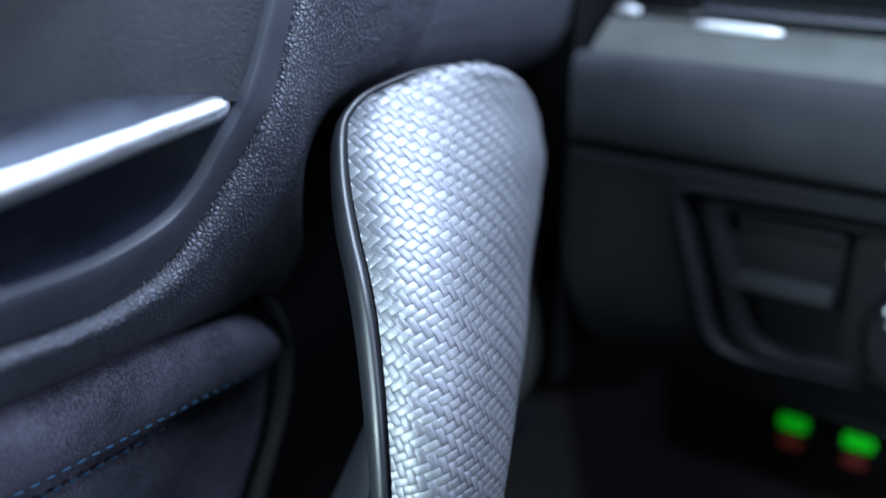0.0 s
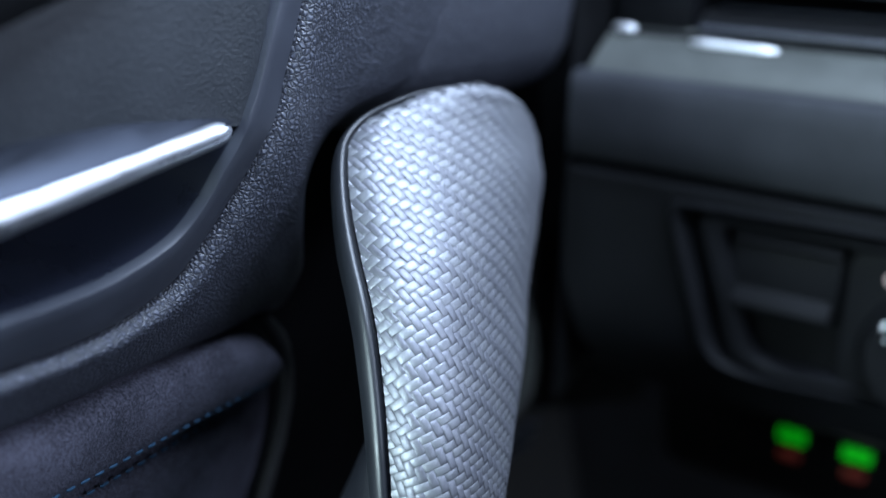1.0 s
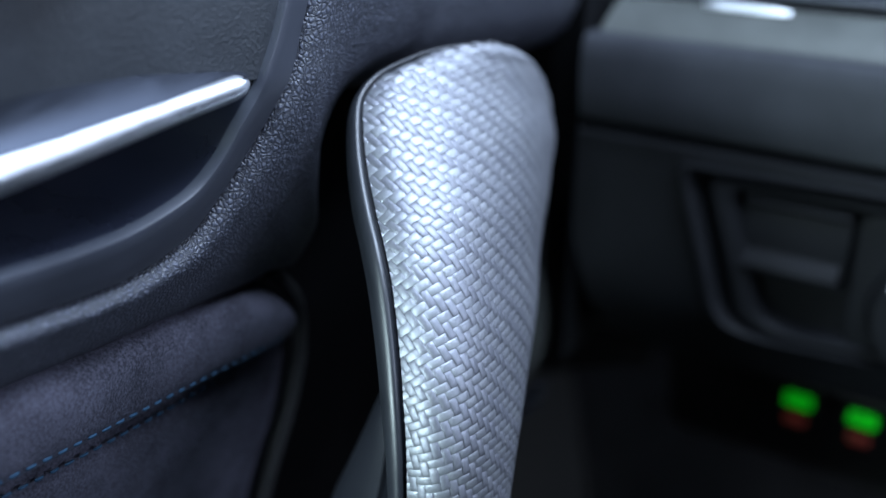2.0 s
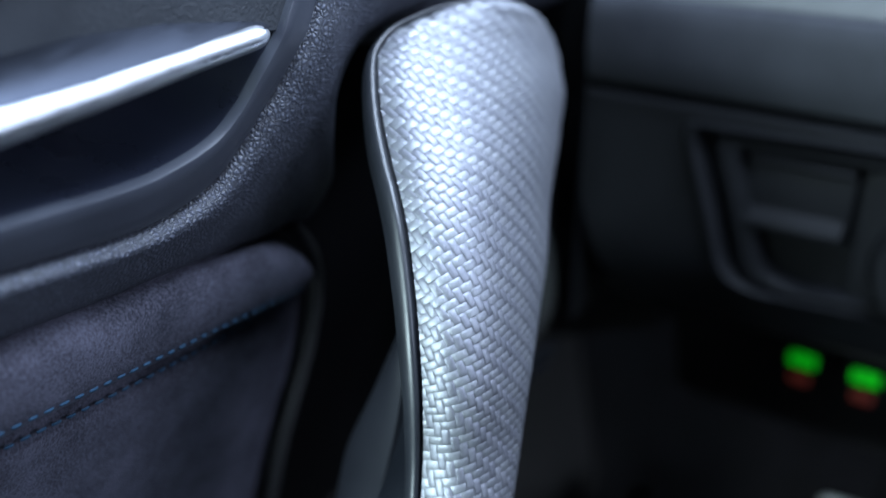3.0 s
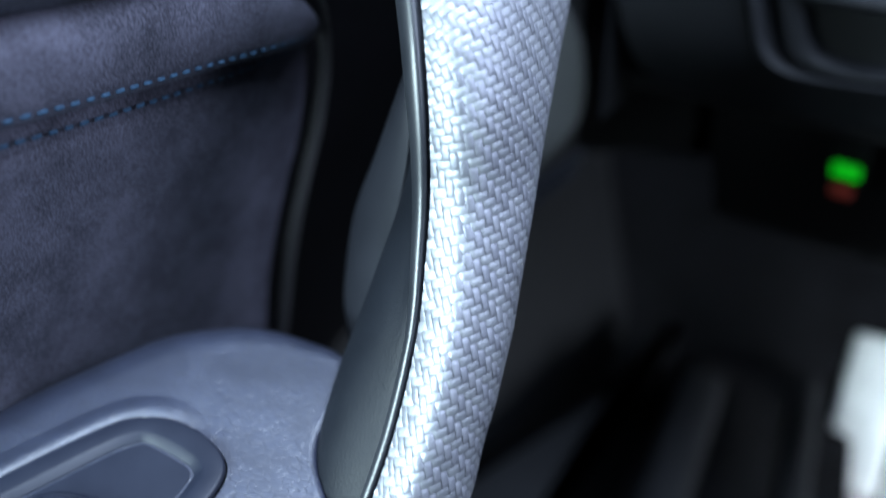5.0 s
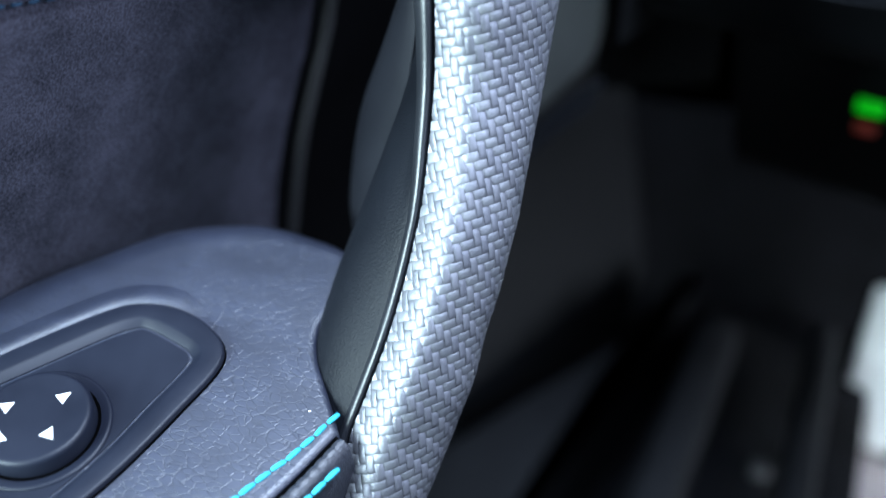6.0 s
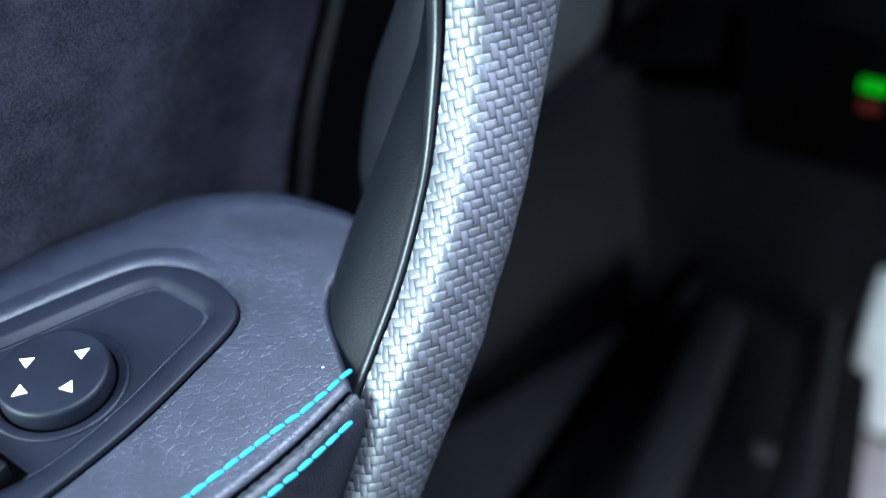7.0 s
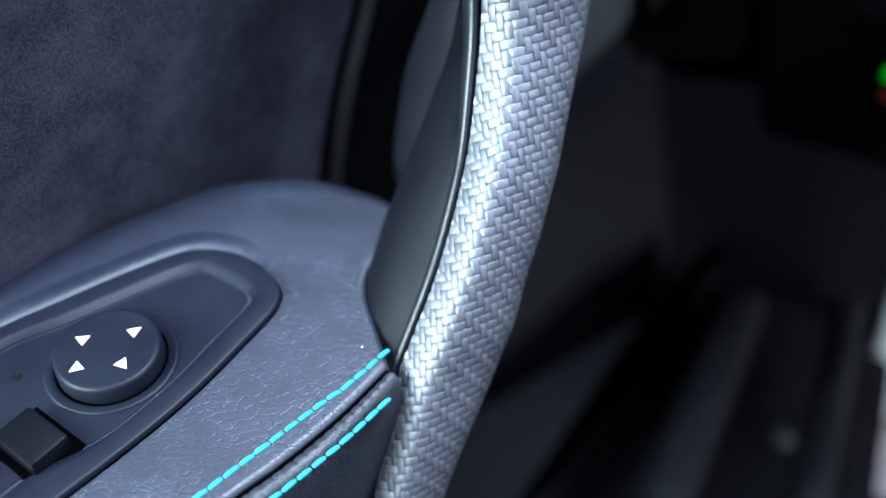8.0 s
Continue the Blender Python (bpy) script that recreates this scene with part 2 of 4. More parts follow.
def part(name, bm, material, parent=None, label="", smooth=True):
    """Links a bmesh, given in world millimetres, as one mesh under parent."""
    o = origin_of(parent)
    for v in bm.verts:
        v.co = v.co * 0.001 - Vector(o)
    if smooth:
        for f in bm.faces:
            f.smooth = True
    me = bpy.data.meshes.new(name)
    bm.to_mesh(me)
    bm.free()
    me.materials.append(material)
    if smooth:
        me.set_sharp_from_angle(angle=radians(40))
    ob = new(name, me)
    ob.parent = parent
    if label:
        ob["label"] = label
    return ob


# ---------------- the door ----------------
DC, DN = A(-39.10, 201.39, 767.13), A(0.9282, -0.2362, -0.2876)
DP, DQ = A(0.2256, 0.9717, -0.0699), A(0.2960, -0.0000, 0.9552)


def D(p, q, h=0.0):
    """A place on the door: p forward along it, q up it, h out of it into the car; above the strip the door leans outwards."""
    return DC + DP * p + DQ * q + DN * (h - 0.2 * max(0.0, q - 56))


def strip(lower, upper, profile, n=120):
    """A padded band between two curves of the door: profile is a row of (part of the way, height)."""
    a, b = curve(lower, n), curve(upper, n)
    rows = []
    for w, h in profile:
        hh = h if callable(h) else (lambda i, h=h: h)
        rows.append([D(*(a[i] * (1 - w) + b[i] * w), hh(i / (n - 1))) for i in range(n)])
    return rows


FRAME_IN = [(-114, 29.7), (-69.7, 27.3), (-56.7, 26.6), (-42.1, 27.1), (-26.2, 31.1), (-18.0, 38.0), (-13.3, 46.0), (-8.9, 53.2), (-6.0, 60.5), (-3.3, 66.3), (-1.1, 73.1), (1.0, 79.2), (8.0, 100.0), (17.0, 130.0), (28.0, 168.0)]
FRAME_OUT = [(-114, 18.4), (-66.1, 13.2), (-52.2, 11.7), (-36.6, 12.0), (-21.0, 17.0), (-12.0, 26.8), (-6.8, 35.6), (-2.6, 42.6), (0.3, 48.9), (3.3, 54.1), (5.7, 60.0), (7.0, 65.8), (9.0, 72.3), (11.0, 78.7), (17.5, 100.0), (26.0, 130.0), (37.0, 168.0)]
PAD_LOW = [(-114, -6.8), (-75.5, -10.1), (-60.2, -11.4), (-42.6, -12.8), (-22.6, -14.1), (1.0, -16.7), (17.4, -19.3), (30, -18), (42, -18.9), (46, -8), (40, 6), (33.7, 21.4), (35.5, 36.1), (47.9, 46.0), (68.8, 48.1), (93.8, 51.5), (139.3, 58.0)]
SUEDE_TOP = [(-114, -3.5), (-79.0, -6.5), (-64.0, -7.8), (-47.0, -9.3), (-27.5, -10.6), (-4.6, -13.1), (11.5, -16.1), (24.1, -21.0), (37.4, -29.4), (45.8, -41.2)]
SEAM = [(-114, -28.5), (-89.0, -30.4), (-74.2, -31.5), (-57.5, -33.4), (-38.5, -35.2), (-16.7, -37.2), (8.7, -39.6), (25.9, -41.0), (35.5, -41.3), (44.5, -41.8)]

door = thing("car_door", (-70, 180, 560), "black leather and suede car door trim panel with bright strip", "car door")
# recessed upper insert behind the bright strip, and the dark hollow below it
STRIP = [(-112, 47.2), (-70.2, 51.0), (-58.2, 52.1), (-44.7, 53.4), (-29.4, 54.8), (-11.8, 56.3)]
strip_q = lambda p: float(np.interp(p, [a for a, b in STRIP] + [10, 70], [b for a, b in STRIP] + [57.5, 60]))
insert_h = lambda p, h: -2.0 + (h + 2.0) * max(0.0, min(1.0, (-6 - p) / 55)) - 0.35 * max(0, p)
rows = []
for q, h in ((0, -13), (60, -13), (80, -14), (100, -16.5), (130, -22), (205, -40)):
    rows.append([D(p, max(q, strip_q(p)), insert_h(p, h)) for p in np.linspace(-112, 66, 90)])
part("upper_insert", grid(rows), M_DOOR, door, "grained dark plastic insert")
ledge = curve([(-110.1, 67.3), (-70.6, 80.0), (-58.1, 84.1), (-47.1, 87.9), (-27.1, 100.1), (-5.2, 130.1)], 50)
part("upper_ledge", grid([[D(p, q + dq, h) for p, q in ledge] for dq, h in ((0.5, -16), (0, -8), (0.8, -5.2), (2.6, -4.2), (8, -4), (60, -10))]), M_BLACK, door, "black overhanging ledge")
rows = []
for w, g in ((0, 1), (0.3, 1), (0.55, 0.93), (0.75, 0.78), (0.9, 0.5), (1.0, 0.0)):
    rows.append([D(p, strip_q(p) * w, -34 * g + insert_h(p, -13) * (1 - g)) for p in np.linspace(-112, 66, 50)])
part("lower_insert", grid(rows), M_HOLLOW, door, "gloss navy-black hollow under the strip")
front_flat = lambda a, b: (lambda f, a=a, b=b: a + (b - a) * max(0.0, min(1.0, (f - 0.41) / 0.11)))
part("insert_frame", grid(strip(FRAME_IN, FRAME_OUT, [(0.0, -3.0), (0.012, -0.9), (0.03, -0.2), (0.06, 0.0), (0.3, front_flat(-0.3, 0.1)), (0.6, front_flat(-0.8, 0.2)), (0.88, front_flat(-1.5, -0.2)), (0.96, front_flat(-2.4, -1.2)), (1.02, front_flat(-10, -5))])), M_SOFT, door, "smooth black bevelled frame")
part("frame_return", grid(strip(FRAME_IN, FRAME_OUT, [(-0.02, -28), (-0.01, -8), (0.0, -3.0)])), M_HOLLOW, door)
part("leather_pad", grid(strip(FRAME_OUT, PAD_LOW, [(-0.01, front_flat(-10, -5)), (0.0, front_flat(-6.0, -1.8)), (0.025, front_flat(-2.4, 0.6)), (0.05, front_flat(-0.5, 1.4)), (0.08, front_flat(0.5, 1.9)), (0.12, front_flat(0.8, 2.1)), (0.17, front_flat(0.5, 2.2)), (0.26, front_flat(-0.2, 1.7)), (0.4, front_flat(-1.3, 0.7)), (0.56, front_flat(-2.6, -0.6)), (0.74, front_flat(-4.4, -2.0)), (0.88, front_flat(-6.9, -3.6)), (0.96, front_flat(-9.8, -6.2)), (1.0, front_flat(-14, -10)), (1.02, -20)], 160)), M_LEATHER, door, "grained black leather pad")
# the pad goes on to the end of the dashboard
rows = []
for q, fall in ((28, 30), (34, 16), (42, 7), (50, 2.5), (60, 0.5), (76, 0), (110, 1), (150, 5), (240, 22)):
    rows.append([D(p, q, h - fall) for p, h in curve([(50, -8), (80, -3), (120, 0), (160, 2), (190, 3), (200, 2), (206, -4), (208, -20)], 40)])
part("front_pad", grid(rows), M_LEATHER, door, "grained black leather front end")
# suede: a rolled upper bolster, a seam and a panel that sinks towards the armrest
drop_end = lambda h: (lambda f, h=h: h - (h + 6) * max(0.0, (f - 0.90) / 0.10) ** 2)
part("suede_bolster", grid(strip(SUEDE_TOP, SEAM, [(w, drop_end(h)) for w, h in ((-0.04, -22), (0.0, -13), (0.02, -7.6), (0.05, -4.4), (0.1, -2.2), (0.18, -0.6), (0.3, 0.3), (0.5, 0.8), (0.72, 0.8), (0.86, 0.3), (0.94, -0.9), (0.985, -2.6), (1.0, -5.0))])), M_SUEDE, door, "dark suede bolster")
SUEDE_END = [(40.6, -43.5), (46.6, -59.2), (49.3, -82.6), (46.8, -104.0), (45.3, -127.5), (45.9, -152.6), (49.7, -178.8), (50.7, -202.8), (53.7, -236.8), (57.7, -273.8)]
se, sm = curve(SUEDE_END, 30), curve(SEAM, 90)
END_H = np.interp(np.linspace(0, 1, 30), (0, 0.2, 0.45, 0.7, 1), (-6, -4.5, -3, -2, -2))
END_H = np.convolve(np.pad(END_H, 3, "edge"), np.ones(7) / 7, "valid")
rows = []
for k in range(30):
    w = k / 29
    drop = se[k] - se[0]
    r = []
    for i in range(90):
        f = i / 89
        pt = sm[i] + A((se[k][0] - sm[-1][0]) * f ** 4, drop[1])
        flat = -5.0 + 3.6 * min(1, w * 60) - 7.0 * (1 - math.exp(-2.0 * w))
        g = max(0.0, (f - 0.45) / 0.55) ** 2
        r.append(D(pt[0], pt[1], flat * (1 - g) + END_H[k] * g - 1.5 * f ** 12))
    rows.append(r)
part("suede_panel", grid(rows), M_SUEDE, door, "dark suede lower panel")
# rubber edge that closes the suede towards the front
RUBBER = [(35.5, -20.0), (43.7, -31.1), (50.9, -51.4), (53.8, -77.0), (51.9, -99.9), (50.3, -124.6), (52.1, -153.7), (55.0, -182.9), (55.5, -206.9), (58.0, -240.9), (62.0, -277.9)]
rub = [D(p, q, h) for (p, q), h in zip(RUBBER, (-12, -6, -4, -3, -2, -1, 0, 1, 2, 2.5, 3))]
part("rubber_edge", tube(curve(rub, 60), 2.6, 10), M_RUBBER, door, "black rubber edging")
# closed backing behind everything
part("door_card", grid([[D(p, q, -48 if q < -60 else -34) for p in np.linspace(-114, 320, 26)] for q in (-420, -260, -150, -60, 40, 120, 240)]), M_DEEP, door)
# bright strip
st = curve([D(p, q - 0.7 * min(1, max(0, (-12 - p) / 60)), -2) for p, q in STRIP], 60)
rad = np.linspace(3.9, 2.9, 60)
rad[-4:] = (2.9, 2.75, 2.3, 1.3)
part("trim_strip", tube(st, rad, 24, 1.0, up=DQ), M_SILVER, door, "bright brushed aluminium strip")
back = curve(STRIP, 60)
close = np.interp(np.arange(60), (0, 44, 56, 59), (1, 1, 0.45, 0.0))
part("strip_top", grid([[D(p, q + 2.2 + (dq - 2.2) * c, h) for (p, q), c in zip(back, close)] for dq, h in ((2.2, -0.4), (3.2, -1.8), (4.6, -5.5), (5.4, -9), (5.6, -18))]), M_BEVEL, door, "dim upper bevel of the strip")


def stitches(name, path, size, pitch, material, parent, lift, thick):
    """Single stitches along a path, sharing one mesh."""
    P = np.array(path)
    s = np.r_[0, np.cumsum(np.linalg.norm(np.diff(P, axis=0), axis=1))]
    me = None
    o = origin_of(parent)
    for k in range(int(s[-1] / pitch)):
        d = (k + 0.5) * pitch
        c = A(*[np.interp(d, s, P[:, j]) for j in range(3)])
        e = A(*[np.interp(d + 1, s, P[:, j]) for j in range(3)])
        t = (e - c) / np.linalg.norm(e - c)
        if me is None:
            q = [(-0.5, 0.4), (-0.45, 0.78), (-0.25, 0.95), (0, 1.0), (0.25, 0.95), (0.45, 0.78), (0.5, 0.4)]
            bm = tube([(x * size, 0, 0.25 * thick * (1 - 4 * x * x)) for x, r in q], [r * thick for x, r in q], 7, 0.8)
            for v in bm.verts:
                v.co *= 0.001
            for f in bm.faces:
                f.smooth = True
            me = bpy.data.meshes.new(name)
            bm.to_mesh(me)
            bm.free()
            me.materials.append(material)
        y = np.cross(lift, t)
        y /= np.linalg.norm(y)
        ob = new(name, me)
        ob.parent = parent
        w = random.uniform(-0.07, 0.07)
        t, y = t * math.cos(w) + y * math.sin(w), y * math.cos(w) - t * math.sin(w)
        g = random.uniform(0.92, 1.08)
        ob.matrix_basis = basis(c * 0.001 - o, t * g, y, np.cross(t, y))


UP1 = [(a, b + 4.4) for a, b in SEAM]
c1 = curve(UP1, 100)
stitches("stitch", [D(a, b, 0.5) for a, b in c1[4:92]], 2.6, 4.5, M_BLUE, door, DN, 0.5)
c1 = curve([(a, b - 3.2) for a, b in SEAM], 100)
stitches("stitch", [D(a, b, -1.3 - 4.6 * max(0, (i - 45) / 54) ** 2) for i, (a, b) in list(enumerate(c1))[4:92]], 2.6, 4.5, M_BLUE, door, DN, 0.5)

# ---------------- pull handle ----------------
# its inner (door side) edge and its outer edge, from the foot up to the tip
EDGE_L = [(8, 88, 588), (8.6, 102, 608), (9.3, 112, 624), (9.6, 121.4, 639), (12, 128, 649), (14.8, 135.7, 660), (16.4, 143.4, 670), (17.5, 151, 681), (17.7, 158, 690.5), (17.2, 165.2, 703), (16.8, 171, 717), (16, 174.5, 735), (14, 179, 749), (11.2, 185, 760.5), (7.2, 192.5, 773), (3.2, 198.8, 781), (-1, 205.3, 787), (-6.7, 215, 796.5), (-10.5, 224, 806), (-11.3, 230, 810.5), (-8.5, 237, 814.5), (-4, 246, 816.5), (2, 256, 817.8), (7, 268, 817.2), (10, 282, 815.0)]
EDGE_R = [(22.5, 98, 588), (26.2, 111, 608), (30.2, 122, 625), (33.5, 131, 638), (36.2, 138, 649), (37.5, 146.5, 660.5), (39, 153.5, 670), (40, 161, 681), (40.4, 168.5, 690.5), (40.8, 176.8, 702.5), (41.2, 184, 717), (42.2, 190.5, 735), (42.2, 200, 749), (42, 212, 761), (40.4, 224, 772), (39.4, 236, 782), (38.4, 247.5, 790), (37.4, 259, 798), (34.2, 268, 804), (32.4, 273, 806.8), (30.2, 278, 808.6), (27.8, 283, 810.2), (24.6, 286, 811.8), (19, 289, 813.2), (13, 288, 814.0)]
BULGE = [5, 5, 5.4, 5.8, 6, 6, 6, 6, 6, 5.6, 5, 5, 5, 5, 5, 5, 5, 4.8, 4.4, 4, 3.4, 2.6, 1.8, 1.0, 0.3]
NV = 193
HL, HR = curve(EDGE_L, NV, even=False), curve(EDGE_R, NV, even=False)
HB = curve([(b, 0) for b in BULGE], NV, even=False)[:, 0]
HT = np.gradient((HL + HR) / 2, axis=0)
HT /= np.linalg.norm(HT, axis=1)[:, None]
HW = HR - HL
HN = np.cross(HW, HT)
HN /= np.linalg.norm(HN, axis=1)[:, None]
HN *= np.where(HN[:, 1] > 0.55, -1, 1)[:, None]
if HN[60] @ A(0, -1, 0.5) < 0:
    HN = -HN
# across: part of the width and part of the bulge; a ridge lies near the inner edge
SECTION = curve([(0, 0), (0.045, 0.42), (0.10, 0.78), (0.18, 1.0), (0.28, 1.06), (0.42, 0.95), (0.60, 0.66), (0.78, 0.2), (0.93, -0.4), (1.02, -1.0), (1.065, -1.7), (1.05, -2.3), (0.99, -2.8)], 57)
NS = len(SECTION)
# lower down the grip is a rounder D
ROUND = curve([(0, 0), (0.08, 0.42), (0.165, 0.77), (0.255, 1.02), (0.35, 1.08), (0.48, 0.86), (0.64, 0.42), (0.78, 0.0), (0.91, -0.52), (0.99, -1.1), (1.035, -1.8), (1.02, -2.5), (0.97, -3.1)], 57)


# the flank towards the cabin falls back steeply in the upper half
FALL = np.interp(np.arange(NV), (72, 84, 96, 112, 136, 150, 168, 180, 192), (0, 8, 20, 36, 46, 44, 30, 14, 2))
FALL = np.convolve(np.pad(FALL, 4, "edge"), np.ones(9) / 9, "valid")
FADE = np.clip((SECTION[:, 0] - 0.34) / 0.70, 0, 1.1) ** 1.7
FACE = []
for i in range(NV):
    w = float(np.clip((i - 66) / 30, 0, 1))
    cut = ROUND * (1 - w) + SECTION * w
    back = A(-0.15, 0.90, -0.27 - 0.15 * float(np.clip((150 - i) / 60, 0, 1)))
    FACE.append(HL[i] + HW[i] * cut[:, :1] + HN[i] * cut[:, 1:] * HB[i] + back * (FALL[i] * FADE)[:, None])
FACE = np.array(FACE)
dv = np.cross(np.gradient(FACE, axis=0), np.gradient(FACE, axis=1))
FNORM = dv / np.maximum(np.linalg.norm(dv, axis=2), 1e-9)[:, :, None]
if FNORM[60, 20] @ HN[60] < 0:
    FNORM = -FNORM
# the face laid flat, as cloth would be cut for it: the middle line unrolled, the sections set off from it
MI = 22
ARC_S = np.concatenate([np.zeros((NV, 1)), np.cumsum(np.linalg.norm(np.diff(FACE, axis=1), axis=2), axis=1)], 1)


def unit(v):
    return v / np.maximum(np.linalg.norm(v, axis=-1, keepdims=True), 1e-9)


MT, MW, MN = unit(np.gradient(FACE[:, MI], axis=0)), unit(np.gradient(FACE, axis=1)[:, MI]), FNORM[:, MI]
FLAT = np.zeros((NV, NS, 2))
head, spot = math.pi / 2, A(0, 0)
for i in range(NV):
    if i:
        head += math.asin(max(-1, min(1, np.cross(MT[i - 1], MT[i]) @ MN[i]))) - (radians(10) / 45 if 60 <= i < 105 else 0)
        spot = spot + np.linalg.norm(FACE[i, MI] - FACE[i - 1, MI]) * A(math.cos(head), math.sin(head))
    turn = head + math.atan2(np.cross(MT[i], MW[i]) @ MN[i], MT[i] @ MW[i])
    FLAT[i] = spot + (ARC_S[i] - ARC_S[i, MI])[:, None] * A(math.cos(turn), math.sin(turn))


def sample(field, fi, fs):
    i = np.clip(fi.astype(int), 0, NV - 2)
    j = np.clip(fs.astype(int), 0, NS - 2)
    w, u = (fi - i)[:, None], (fs - j)[:, None]
    return (1 - w) * ((1 - u) * field[i, j] + u * field[i, j + 1]) + w * ((1 - u) * field[i + 1, j] + u * field[i + 1, j + 1])


def find(points):
    """Where on the face the points of the flat cloth lie, as row and column numbers."""
    c = points.mean(0)
    k = int(((FLAT - c) ** 2).sum(2).argmin())
    fi, fs = np.full(len(points), k // NS + 0.01), np.full(len(points), k % NS + 0.01)
    for _ in range(7):
        f0 = sample(FLAT, fi, fs)
        di = sample(FLAT, fi + 0.05, fs) - f0
        ds = sample(FLAT, fi, fs + 0.05) - f0
        r = points - f0
        det = di[:, 0] * ds[:, 1] - di[:, 1] * ds[:, 0]
        det = np.where(abs(det) < 1e-9, 1e-9, det)
        fi = fi + np.clip(0.05 * (r[:, 0] * ds[:, 1] - r[:, 1] * ds[:, 0]) / det, -8, 8)
        fs = fs + np.clip(0.05 * (di[:, 0] * r[:, 1] - di[:, 1] * r[:, 0]) / det, -8, 8)
        fi, fs = np.clip(fi, -6, NV + 5), np.clip(fs, -8, NS + 7)
    return fi, fs


handle = thing("pull_handle", (15, 140, 640), "door pull handle with silvery twill woven fibre cover", "door handle")
# the moulded black body: face backing, inner wall towards the door, and back
WALL = [(-20, 140, 588), (-18, 150, 608), (-14, 158, 624), (-12, 160, 639), (-12, 161, 649), (-10, 164, 660), (-7, 168, 670), (-3.5, 173, 681), (-1, 179, 690.5), (2.5, 185, 703), (5.5, 189, 717), (7, 193, 735), (5.5, 198, 749), (3, 205, 760.5), (-2.5, 213, 773), (-7, 220, 781), (-12, 228, 787), (-17, 238, 796), (-20, 246, 802), (-20, 250, 806), (-16, 254, 809), (-10, 260, 811), (-3, 268, 812), (5, 280, 813), (13, 292, 813)]
HWALL = curve(WALL, NV, even=False)
rows = []
for i in range(0, NV, 2):
    rim = FACE[i, ::4] - HN[i] * 0.9
    out = float(np.interp(HL[i][2], (600, 640, 655, 675, 700, 730), (9, 9, 8, 4.5, 2, 1)))
    o = A(-0.62, -0.78, 0.05) * out
    e = HW[i] / max(np.linalg.norm(HW[i]), 1)
    lip = [HL[i] - e * 1.0 - HN[i] * 0.9, HL[i] - e * 2.6 - HN[i] * 1.6] + [HL[i] * (1 - w) + HWALL[i] * w + o * 4 * w * (1 - w) for w in (0.2, 0.35, 0.5, 0.65, 0.8, 0.92)] + [HWALL[i]]
    back = [HWALL[i] + A(4, 6, -2), (HWALL[i] + rim[-1]) / 2 + A(2, 9, -4)]
    rows.append(list(rim) + back[::-1] + lip[::-1])
bm = grid(rows, close=True)
m = len(rows[0])
cap(bm, range(m))
cap(bm, range(len(bm.verts) - m, len(bm.verts)))
bmesh.ops.recalc_face_normals(bm, faces=bm.faces[:])
BACKING = [FACE[i] - FNORM[i] * 0.3 for i in range(0, NV, 2)]
part("face_backing", grid(BACKING), M_UNDER, handle, "grey resin under the weave")
part("body", bm, M_SATIN, handle, "satin black moulded handle body")
# rounded lip along the inner edge
TL = unit(np.gradient(HL, axis=0))
side = unit(HW - (HW * TL).sum(1)[:, None] * TL)
rows = []
for i in range(16, NV - 3, 2):
    k = float(np.interp(i, (16, 40, 60, 90, 130, 150, 170, NV), (0.8, 0.9, 0.9, 1.3, 1.3, 0.9, 0.55, 0.4)))
    rows.append([HL[i] + side[i] * a * k + HN[i] * b * k for a, b in ((-0.6, -2.2), (-0.7, -0.9), (-0.85, -0.25), (-1.2, 0.2), (-1.75, 0.35), (-2.35, 0.1), (-2.9, -0.6), (-3.3, -1.6), (-3.5, -3.0), (-3.3, -5.0))])
bm = grid(rows)
bmesh.ops.recalc_face_normals(bm, faces=bm.faces[:])
part("edge_trim", bm, M_LIP, handle, "polished dark edge moulding")
part("tip_trim", tube([FACE[NV - 1, j] + FNORM[NV - 1, j] * 0.1 for j in range(4, NS, 3)], 0.7, 8), M_LIP, handle, "dark moulding round the tip")

# inner wing between the handle and the door
wing_l = curve([(1, 203, 740), (-12, 206, 709), (-22, 207, 684), (-27, 206, 655), (-25, 203, 640)], 30)
wing_r = curve([(4, 199, 738), (2, 195, 712), (-2, 193, 690), (-8, 192, 664), (-12, 190, 640)], 30)
rows = []
for w, o in ((-0.05, 9), (0.0, 3), (0.08, 0.6), (0.25, -0.4), (0.5, -0.9), (0.75, -0.4), (0.95, 0.6), (1.05, 4)):
    rows.append([a * (1 - w) + b * w + A(0.3, 1, 0) * o for a, b in zip(wing_l, wing_r)])
part("inner_wing", grid(rows), M_WING, handle, "smooth dark inner wing")

# 2x2 twill: each float is one arched strip
U2 = 2.05 * A(math.cos(radians(23)), math.sin(radians(23)))
V2 = 2.30 * A(math.sin(radians(27)), -math.cos(radians(27)))
LX, LY = (-1, -0.85, -0.65, -0.35, 0, 0.35, 0.65, 0.85, 1), (-1, -0.88, -0.6, 0, 0.6, 0.88, 1)
N1, N2 = len(LX), len(LY)
bm = bmesh.new()
along, tows, yarn_shades = [], [], []
rng = random.Random(4)
inv = np.linalg.inv(np.stack([U2, V2], 1))
ij = FLAT.reshape(-1, 2) @ inv.T
lo, hi = np.floor(ij.min(0)).astype(int) - 1, np.ceil(ij.max(0)).astype(int) + 2
taken = set((int(math.floor(a)), int(math.floor(b))) for a, b in ij)
